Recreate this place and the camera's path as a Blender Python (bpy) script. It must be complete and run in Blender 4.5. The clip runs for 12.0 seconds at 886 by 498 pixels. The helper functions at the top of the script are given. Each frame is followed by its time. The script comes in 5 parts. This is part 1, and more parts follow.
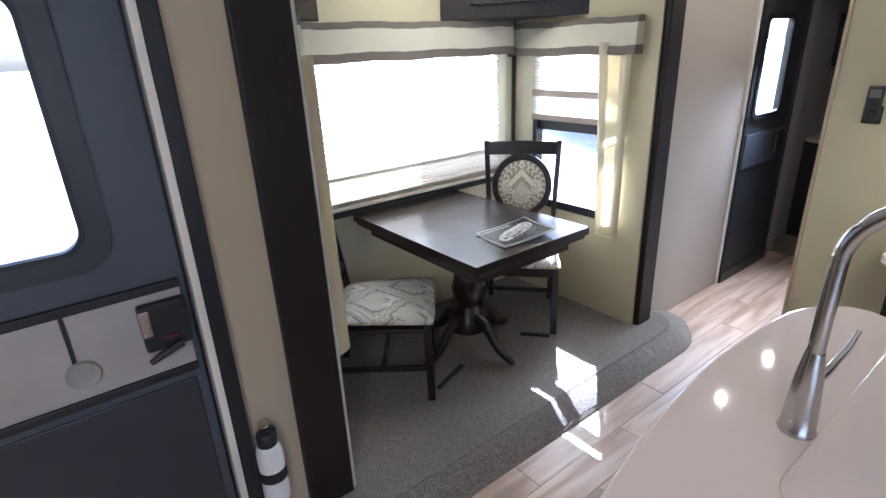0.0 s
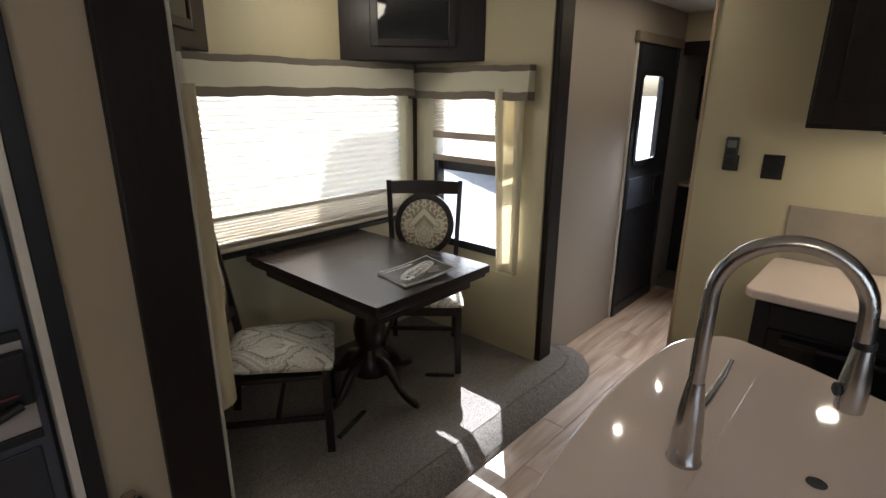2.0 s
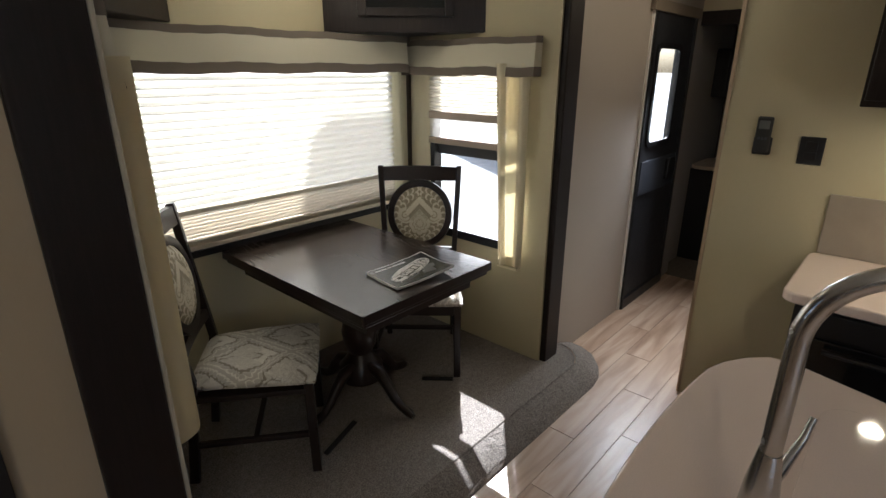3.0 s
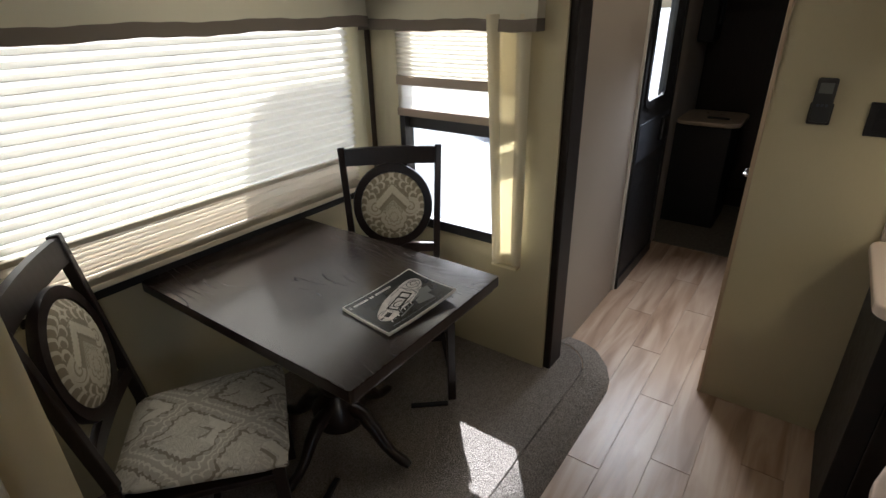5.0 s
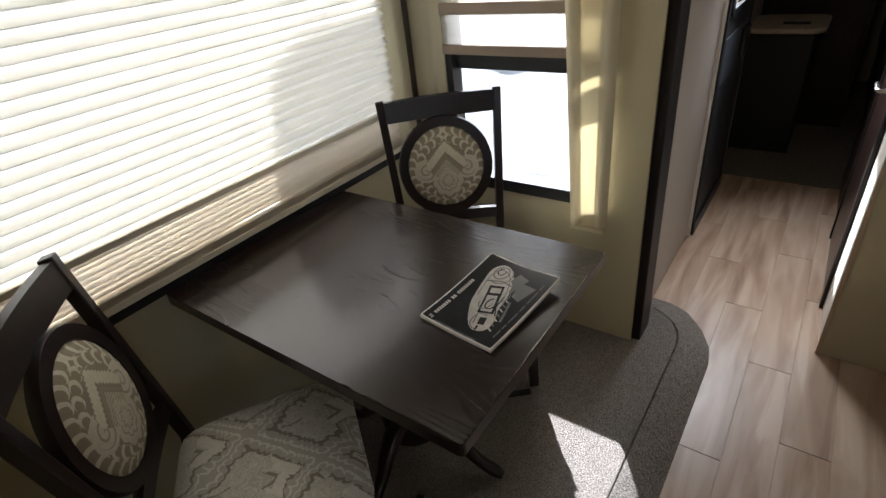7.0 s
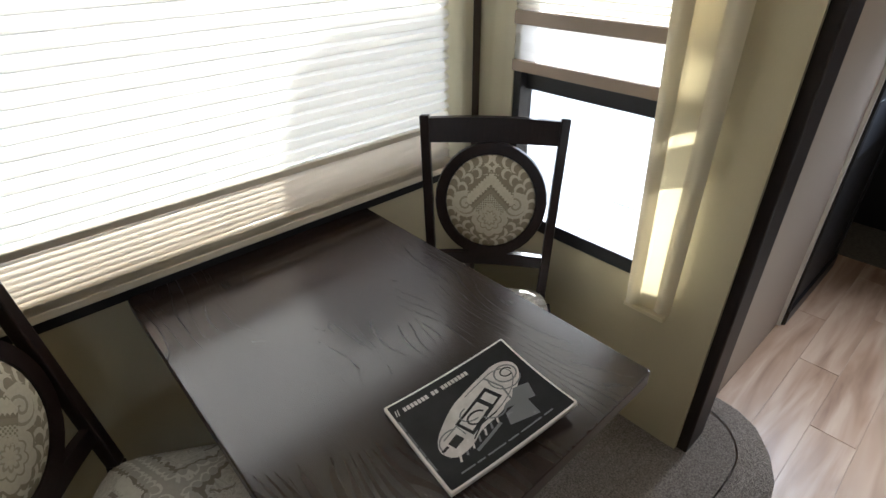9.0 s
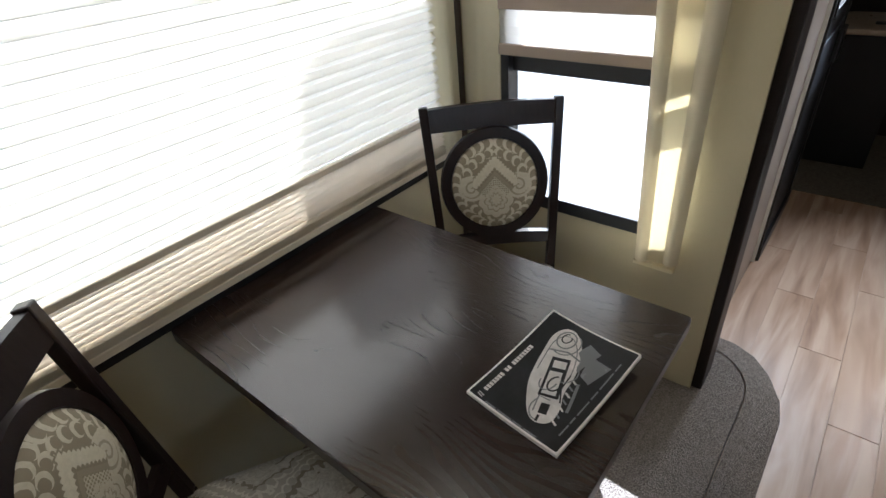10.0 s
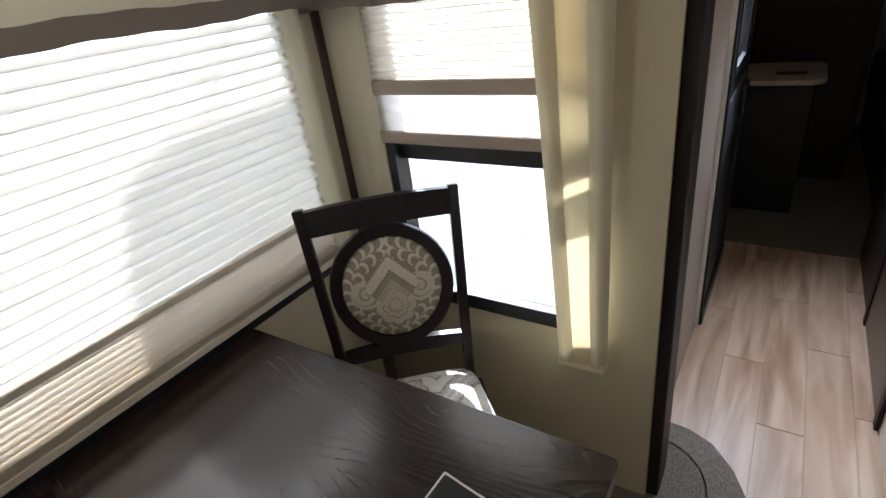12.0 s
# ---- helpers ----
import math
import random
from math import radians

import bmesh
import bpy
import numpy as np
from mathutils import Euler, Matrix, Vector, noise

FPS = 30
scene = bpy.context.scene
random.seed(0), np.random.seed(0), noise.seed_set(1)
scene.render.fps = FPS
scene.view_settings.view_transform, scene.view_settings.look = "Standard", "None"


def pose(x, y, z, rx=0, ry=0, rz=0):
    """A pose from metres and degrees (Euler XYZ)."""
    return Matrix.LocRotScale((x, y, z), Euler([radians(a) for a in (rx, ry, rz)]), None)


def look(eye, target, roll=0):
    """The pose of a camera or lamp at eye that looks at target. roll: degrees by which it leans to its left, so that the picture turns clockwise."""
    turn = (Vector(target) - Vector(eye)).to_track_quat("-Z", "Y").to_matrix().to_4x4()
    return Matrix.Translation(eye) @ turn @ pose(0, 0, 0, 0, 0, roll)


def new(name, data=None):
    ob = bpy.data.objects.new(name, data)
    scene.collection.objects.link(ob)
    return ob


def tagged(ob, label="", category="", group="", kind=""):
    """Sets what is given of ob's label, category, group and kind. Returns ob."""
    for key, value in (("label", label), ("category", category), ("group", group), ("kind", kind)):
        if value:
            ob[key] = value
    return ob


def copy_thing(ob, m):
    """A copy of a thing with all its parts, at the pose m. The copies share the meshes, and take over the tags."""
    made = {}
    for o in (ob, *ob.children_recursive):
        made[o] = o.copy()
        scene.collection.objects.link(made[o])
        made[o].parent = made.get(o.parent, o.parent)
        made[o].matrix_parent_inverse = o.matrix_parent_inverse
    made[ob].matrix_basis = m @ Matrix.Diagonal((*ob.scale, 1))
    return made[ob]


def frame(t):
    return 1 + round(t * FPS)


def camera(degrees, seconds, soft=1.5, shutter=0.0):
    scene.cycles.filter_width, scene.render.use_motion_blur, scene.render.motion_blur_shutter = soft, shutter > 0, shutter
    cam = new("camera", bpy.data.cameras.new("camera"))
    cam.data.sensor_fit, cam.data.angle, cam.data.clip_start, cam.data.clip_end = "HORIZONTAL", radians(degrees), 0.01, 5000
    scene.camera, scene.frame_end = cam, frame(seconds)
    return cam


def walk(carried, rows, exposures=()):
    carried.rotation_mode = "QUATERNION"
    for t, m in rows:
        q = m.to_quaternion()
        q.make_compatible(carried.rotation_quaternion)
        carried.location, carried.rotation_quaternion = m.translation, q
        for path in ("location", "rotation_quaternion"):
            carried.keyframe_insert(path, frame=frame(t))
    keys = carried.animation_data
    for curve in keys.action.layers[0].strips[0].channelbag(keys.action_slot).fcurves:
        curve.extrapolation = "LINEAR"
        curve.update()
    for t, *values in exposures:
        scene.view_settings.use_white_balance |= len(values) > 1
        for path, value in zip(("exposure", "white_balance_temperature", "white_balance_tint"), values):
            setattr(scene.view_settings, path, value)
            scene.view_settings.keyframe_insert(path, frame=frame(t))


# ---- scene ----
cam = camera(81.0, 12.0)
PATH = [
    (0, (0.481, 0.446, 1.58), (1.61, 1.931, 0.862), -2.4),
    (0.5, (0.522, 0.457, 1.557), (1.867, 1.779, 0.891), -0.7),
    (1, (0.517, 0.442, 1.565), (1.892, 1.753, 0.941), -0.7),
    (1.5, (0.506, 0.445, 1.57), (1.913, 1.732, 0.965), 0.2),
    (2, (0.535, 0.457, 1.563), (1.957, 1.738, 0.982), 0.4),
    (2.5, (0.676, 0.534, 1.544), (2.072, 1.825, 0.923), 0.1),
    (4.5, (0.838, 0.968, 1.607), (2.299, 2.071, 0.802), -1.4),
    (5, (1.071, 1.116, 1.605), (2.538, 2.181, 0.762), -1.1),
    (5.5, (1.145, 1.208, 1.571), (2.462, 2.435, 0.7), -1.2),
    (6, (1.115, 1.337, 1.564), (2.32, 2.595, 0.582), -3.7),
    (6.5, (1.145, 1.483, 1.562), (2.493, 2.532, 0.522), -6.5),
    (8.5, (1.668, 1.533, 1.539), (2.857, 2.748, 0.485), -5.8),
    (9, (1.639, 1.607, 1.537), (2.779, 2.872, 0.49), -0.6),
    (9.5, (1.58, 1.661, 1.574), (2.612, 2.981, 0.483), -1.8),
    (10, (1.465, 1.732, 1.581), (2.71, 2.843, 0.477), -5.5),
    (10.5, (1.407, 1.792, 1.585), (2.843, 2.68, 0.512), -0.7),
    (11, (1.529, 1.814, 1.558), (2.986, 2.703, 0.516), -1.0),
    (11.5, (1.741, 1.832, 1.581), (3.122, 2.833, 0.537), -1.7),
    (12, (1.813, 1.739, 1.563), (3.25, 2.778, 0.638), -8.1),
]
EXPOSURES = [(0.0, 3.4, 4750, 12), (0.4, 2.9, 4850, 10), (1.0, 2.4, 5150, 10), (2.5, 2.15, 5600, 9), (4.5, 1.9, 5600, 9), (6.5, 1.85, 5600, 9), (8.5, 2.24, 5400, 9), (11.2, 2.32, 5250, 10), (12.0, 2.08, 5300, 11)]
walk(cam, [(t, look(eye, target, roll)) for t, eye, target, roll in PATH], EXPOSURES)

# ---- world, sun, lamps ----
world = bpy.data.worlds.new("sky")
scene.world = world
world.use_nodes = True
wn = world.node_tree
sky = wn.nodes.new("ShaderNodeTexSky")
sky.sky_type, sky.sun_disc = "NISHITA", False
sky.air_density, sky.dust_density, sky.ozone_density = 0.7, 5.0, 0.4
sky.sun_elevation, sky.sun_rotation = radians(44), radians(49)
wn.nodes["Background"].inputs[1].default_value = 0.11
wn.links.new(sky.outputs[0], wn.nodes["Background"].inputs[0])
SUN_DIR = Vector((-0.78, -0.67, -1.0))
sun = new("sun", bpy.data.lights.new("sun", "SUN"))
sun.data.energy, sun.data.angle, sun.data.color = 5.0, radians(0.5), (1.0, 0.96, 0.9)
sun.matrix_basis = look((6, 6, 9), Vector((6, 6, 9)) + SUN_DIR)


# ---- node helpers ----
class Mat:
    """A small builder of node materials."""

    def __init__(self, name):
        self.m = bpy.data.materials.new(name)
        self.m.use_nodes = True
        self.t = self.m.node_tree
        self.b = self.t.nodes["Principled BSDF"]

    def n(self, kind, **kw):
        node = self.t.nodes.new("ShaderNode" + kind)
        for k, v in kw.items():
            if k == "op":
                node.operation = v
            elif k == "blend":
                node.data_type, node.blend_type = "RGBA", v
            elif k == "dims":
                node.voronoi_dimensions = v
            elif k == "feature":
                node.feature = v
        return node

    def link(self, a, b):
        self.t.links.new(a, b)
        return self

    def coords(self, scale=(1, 1, 1), rot=(0, 0, 0), space="Object"):
        c, mp = self.n("TexCoord"), self.n("Mapping")
        self.link(c.outputs[space], mp.inputs[0])
        mp.inputs["Scale"].default_value = scale
        mp.inputs["Rotation"].default_value = rot
        return mp.outputs[0]

    def noise(self, vec, scale, detail=4.0, rough=0.5, dist=0.0):
        t = self.n("TexNoise")
        self.link(vec, t.inputs["Vector"])
        t.inputs["Scale"].default_value, t.inputs["Detail"].default_value = scale, detail
        t.inputs["Roughness"].default_value, t.inputs["Distortion"].default_value = rough, dist
        return t.outputs["Fac"]

    def ramp(self, fac, *stops):
        r = self.n("ValToRGB")
        self.link(fac, r.inputs[0])
        e = r.color_ramp.elements
        while len(e) < len(stops):
            e.new(0.5)
        for el, (p, c) in zip(e, stops):
            el.position = p
            el.color = (*c, 1) if len(c) == 3 else c
        return r.outputs[0]

    def math(self, op, a, b=0.0, c=0.0):
        m = self.n("Math", op=op)
        for i, v in enumerate((a, b, c)):
            if hasattr(v, "is_linked"):
                self.link(v, m.inputs[i])
            else:
                m.inputs[i].default_value = v
        return m.outputs[0]

    def mix(self, fac, a, b, blend="MIX"):
        m = self.n("Mix", blend=blend)
        for i, v in ((0, fac), (6, a), (7, b)):
            if hasattr(v, "is_linked"):
                self.link(v, m.inputs[i])
            else:
                m.inputs[i].default_value = v if i == 0 else (*v, 1)
        return m.outputs[2]

    def xyz(self, vec):
        s = self.n("SeparateXYZ")
        self.link(vec, s.inputs[0])
        return s.outputs

    def vec(self, x, y, z=0.0):
        c = self.n("CombineXYZ")
        for i, v in enumerate((x, y, z)):
            if hasattr(v, "is_linked"):
                self.link(v, c.inputs[i])
            else:
                c.inputs[i].default_value = v
        return c.outputs[0]

    def bump(self, height, strength=0.3, distance=0.002):
        b = self.n("Bump")
        self.link(height, b.inputs["Height"])
        b.inputs["Strength"].default_value, b.inputs["Distance"].default_value = strength, distance
        self.link(b.outputs[0], self.b.inputs["Normal"])
        return self

    def done(self, color, rough=0.5, metal=0.0, coat=0.0, spec=0.5):
        for key, v in (("Base Color", color), ("Roughness", rough), ("Metallic", metal)):
            if hasattr(v, "is_linked"):
                self.link(v, self.b.inputs[key])
            else:
                self.b.inputs[key].default_value = (*v, 1) if key == "Base Color" else v
        self.b.inputs["Coat Weight"].default_value = coat
        self.b.inputs["Coat Roughness"].default_value = 0.15
        self.b.inputs["Specular IOR Level"].default_value = spec
        return self.m

    def sheer(self, color, share):
        """Lets light through: a thin cloth."""
        tr, mx = self.n("BsdfTranslucent"), self.n("MixShader")
        if hasattr(color, "is_linked"):
            self.link(color, tr.inputs[0])
        else:
            tr.inputs[0].default_value = (*color, 1)
        mx.inputs[0].default_value = share
        self.link(self.b.outputs[0], mx.inputs[1]).link(tr.outputs[0], mx.inputs[2])
        self.link(mx.outputs[0], self.t.nodes["Material Output"].inputs[0])
        return self.m


def plain(name, color, rough=0.5, metal=0.0, vary=0.12, scale=6.0, bump=0.0, bump_scale=200.0, coat=0.0):
    m = Mat(name)
    v = m.coords()
    c2 = tuple(c * (1 - vary) for c in color)
    c1 = tuple(min(1, c * (1 + vary * 0.5)) for c in color)
    col = m.ramp(m.noise(v, scale, 5, 0.6), (0.3, c2), (0.7, c1))
    if bump:
        m.bump(m.noise(v, bump_scale, 3), bump, 0.001)
    r = m.math("MULTIPLY_ADD", m.noise(v, scale * 4, 3), 0.16, rough - 0.08)
    return m.done(col, r, metal, coat)


def wallpaper(name, color):
    m = Mat(name)
    v = m.coords()
    fine = m.noise(m.coords((1, 1, 0.12)), 420, 3)
    big = m.noise(v, 2.2, 4)
    c = m.mix(m.math("MULTIPLY", fine, 0.22), color, tuple(x * 0.72 for x in color))
    c = m.mix(m.math("MULTIPLY", big, 0.2), c, tuple(x * 0.85 for x in color))
    m.bump(fine, 0.25, 0.0006)
    return m.done(c, 0.55)


def dark_wood(name, color, rough=0.35, axis=2, coat=0.2):
    m = Mat(name)
    sc = [14, 14, 14]
    sc[axis] = 1.0
    v = m.coords(tuple(sc))
    g = m.noise(v, 6, 8, 0.65, 0.6)
    f = m.noise(v, 40, 3, 0.6)
    c = m.ramp(g, (0.3, tuple(x * 0.6 for x in color)), (0.62, color), (0.8, tuple(x * 1.5 for x in color)))
    m.bump(m.math("ADD", g, f), 0.12, 0.0008)
    return m.done(c, m.math("MULTIPLY_ADD", f, 0.15, rough - 0.07), 0, coat, 0.35)


def table_wood():
    m = Mat("espresso_ash")
    x, y, z = m.xyz(m.coords())
    plank = m.math("FLOOR", m.math("MULTIPLY_ADD", x, 7.0, 0.35))
    wander = m.noise(m.vec(m.math("MULTIPLY_ADD", plank, 3.7, m.math("MULTIPLY", x, 7.5)), m.math("MULTIPLY", y, 2.0), plank), 1.0, 1.0, 0.4)
    ripple = m.noise(m.vec(m.math("MULTIPLY", x, 30.0), m.math("MULTIPLY", y, 7.0), plank), 1.0, 2)
    ring = m.math("ADD", m.math("MULTIPLY_ADD", wander, 0.26, x), m.math("MULTIPLY", ripple, 0.004))
    band = m.math("PINGPONG", m.math("MULTIPLY", ring, 82.0), 1.0)
    line = m.ramp(band, (0.0, (1, 1, 1)), (0.3, (0.55, 0.55, 0.55)), (0.8, (0.06, 0.06, 0.06)), (1.0, (0, 0, 0)))
    fade = m.ramp(m.noise(m.vec(m.math("MULTIPLY", x, 4.0), m.math("MULTIPLY", y, 2.0), 3.0), 1.0, 3), (0.35, (0.4, 0.4, 0.4)), (0.65, (1, 1, 1)))
    pores = m.noise(m.vec(m.math("MULTIPLY", x, 420.0), m.math("MULTIPLY", y, 14.0)), 1.0, 3, 0.6)
    grain = m.math("MULTIPLY", m.math("MULTIPLY", line, fade), m.math("MULTIPLY_ADD", pores, 1.0, 0.25))
    c = m.mix(m.noise(m.vec(x, y), 2.5, 3), (0.036, 0.024, 0.02), (0.027, 0.0175, 0.015))
    c = m.mix(m.math("MULTIPLY", grain, 0.9), c, (0.011, 0.0075, 0.0065))
    c = m.mix(m.math("MULTIPLY", pores, 0.25), c, (0.04, 0.028, 0.024))
    r = m.math("MULTIPLY_ADD", grain, 0.14, 0.19)
    return m.done(c, r, 0, 0.0, 0.75)


def carpet():
    m = Mat("taupe_carpet")
    v = m.coords()
    tuft = m.noise(v, 150, 3, 0.75)
    mott = m.noise(v, 38, 4, 0.7)
    big = m.noise(v, 3, 3)
    c = m.ramp(mott, (0.3, (0.19, 0.165, 0.147)), (0.7, (0.4, 0.355, 0.32)))
    c = m.mix(m.math("MULTIPLY", big, 0.35), c, (0.13, 0.11, 0.097))
    fleck = m.ramp(tuft, (0.38, (0.07, 0.06, 0.053)), (0.64, (0.52, 0.46, 0.41)))
    c = m.mix(0.45, c, fleck)
    m.bump(m.math("MULTIPLY_ADD", tuft, 1.6, mott), 1.0, 0.008)
    return m.done(c, 0.95, 0, 0, 0.1)


def vinyl():
    m = Mat("wood_look_vinyl")
    v = m.coords((1, 1, 1))
    oi = m.n("ObjectInfo")
    off = m.math("MULTIPLY", oi.outputs["Random"], 37.0)
    x, y, z = m.xyz(v)
    p = m.vec(m.math("ADD", m.math("MULTIPLY", x, 1.1), off), m.math("MULTIPLY", y, 8.5), off)
    g = m.noise(p, 1.5, 3, 0.5, 0.7)
    f = m.noise(p, 14, 4, 0.6)
    c = m.ramp(g, (0.3, (0.2, 0.11, 0.063)), (0.46, (0.37, 0.24, 0.155)), (0.66, (0.53, 0.4, 0.3)))
    c = m.mix(m.math("MULTIPLY", f, 0.2), c, (0.36, 0.27, 0.2))
    tone = m.math("MULTIPLY_ADD", oi.outputs["Random"], 0.4, 0.0)
    c = m.mix(tone, c, (0.47, 0.36, 0.27))
    m.bump(f, 0.1, 0.0006)
    return m.done(c, m.math("MULTIPLY_ADD", f, 0.16, 0.3), 0, 0, 0.6)


def damask(name):
    """Woven damask, mirrored: crescents, a pointed arch, scrolls and a shell; pale thread on taupe."""
    m = Mat(name)
    v = m.coords()
    x, y, z = m.xyz(v)
    wob = m.noise(v, 60, 2)
    u, w = m.math("ABSOLUTE", x), y
    u = m.math("MULTIPLY_ADD", wob, 0.006, m.math("SUBTRACT", u, 0.003))

    def dist(cu, cw, sq=1.0):
        a, b = m.math("SUBTRACT", u, cu), m.math("MULTIPLY", m.math("SUBTRACT", w, cw), sq)
        return m.math("SQRT", m.math("ADD", m.math("MULTIPLY", a, a), m.math("MULTIPLY", b, b))), m.math("ARCTAN2", a, b)

    def within(val, lo, hi):
        return m.math("MULTIPLY", m.math("GREATER_THAN", val, lo), m.math("LESS_THAN", val, hi))

    out = None

    def add(mask, level):
        nonlocal out
        out = m.mix(mask, out if out is not None else (0.0, 0.0, 0.0), (level,) * 3)

    # rows of crescents following the rim
    rad, ang = dist(0, 0, 0.92)
    for r0, count, size in ((0.134, 26, 0.0165), (0.103, 20, 0.0165)):
        la = m.math("SUBTRACT", m.math("FRACT", m.math("MULTIPLY", ang, count / 6.28318)), 0.5)
        lx = m.math("MULTIPLY", la, 6.28318 * r0 / count)
        ly = m.math("SUBTRACT", rad, r0)
        d = m.math("SQRT", m.math("ADD", m.math("MULTIPLY", lx, lx), m.math("MULTIPLY", ly, ly)))
        lx2 = m.math("SUBTRACT", lx, 0.006)
        d2 = m.math("SQRT", m.math("ADD", m.math("MULTIPLY", lx2, lx2), m.math("MULTIPLY", ly, ly)))
        add(m.math("MULTIPLY", m.math("LESS_THAN", d, size), m.math("GREATER_THAN", d2, size * 0.72)), 0.85)
    # shell below the middle
    sr, sa = dist(0, -0.05, 0.9)
    lob = m.math("MULTIPLY", m.math("ABSOLUTE", m.math("SINE", m.math("MULTIPLY", sa, 4.5))), 0.008)
    sr = m.math("SUBTRACT", sr, lob)
    add(m.math("LESS_THAN", sr, 0.058), 0.0)
    add(m.math("LESS_THAN", sr, 0.053), 0.75)
    add(within(sr, 0.03, 0.034), 0.15)
    add(within(sr, 0.012, 0.018), 0.25)
    # scrolls at the sides
    cr, ca = dist(0.08, -0.005, 1.0)
    add(m.math("LESS_THAN", cr, 0.046), 0.8)
    spiral = m.math("FRACT", m.math("MULTIPLY_ADD", cr, 48.0, m.math("MULTIPLY", ca, 0.159)))
    add(m.math("MULTIPLY", m.math("LESS_THAN", cr, 0.036), m.math("LESS_THAN", spiral, 0.3)), 0.2)
    # pointed arch with a lace edge
    tip = m.math("MULTIPLY_ADD", u, 1.05, w)
    lace = m.math("MULTIPLY", m.math("ABSOLUTE", m.math("SINE", m.math("MULTIPLY", m.math("SUBTRACT", u, w), 190.0))), 0.008)
    inner = m.math("MULTIPLY", m.math("LESS_THAN", u, 0.075), m.math("GREATER_THAN", m.math("SUBTRACT", w, u), -0.075))
    edge = m.math("SUBTRACT", tip, lace)
    add(m.math("MULTIPLY", inner, within(edge, 0.0, 0.108)), 0.0)
    add(m.math("MULTIPLY", inner, within(edge, 0.058, 0.1)), 0.95)
    add(m.math("MULTIPLY", inner, within(tip, 0.036, 0.052)), 0.12)
    check = m.math("GREATER_THAN", m.math("MULTIPLY", m.math("SINE", m.math("MULTIPLY", tip, 420.0)), m.math("SINE", m.math("MULTIPLY", m.math("SUBTRACT", u, w), 420.0))), -0.15)
    add(m.math("MULTIPLY", m.math("MULTIPLY", inner, within(tip, -0.02, 0.034)), check), 0.7)
    weave = m.noise(v, 1100, 2, 0.6)
    thread = m.math("MULTIPLY_ADD", m.math("SINE", m.math("MULTIPLY", m.math("ADD", x, y), 2600.0)), 0.5, 0.5)
    soft = m.noise(v, 90, 4, 0.7)
    bw = m.n("RGBToBW")
    m.link(out, bw.inputs[0])
    fac = m.math("MULTIPLY", bw.outputs[0], m.math("MULTIPLY_ADD", soft, 0.7, 0.55))
    c = m.mix(fac, (0.24, 0.2, 0.128), (0.7, 0.645, 0.5))
    c = m.mix(m.math("MULTIPLY", weave, 0.3), c, (0.36, 0.33, 0.27))
    m.bump(m.math("MULTIPLY_ADD", m.math("ADD", weave, thread), 0.22, bw.outputs[0]), 0.4, 0.001)
    return m.done(c, 0.6, 0, 0, 0.4)


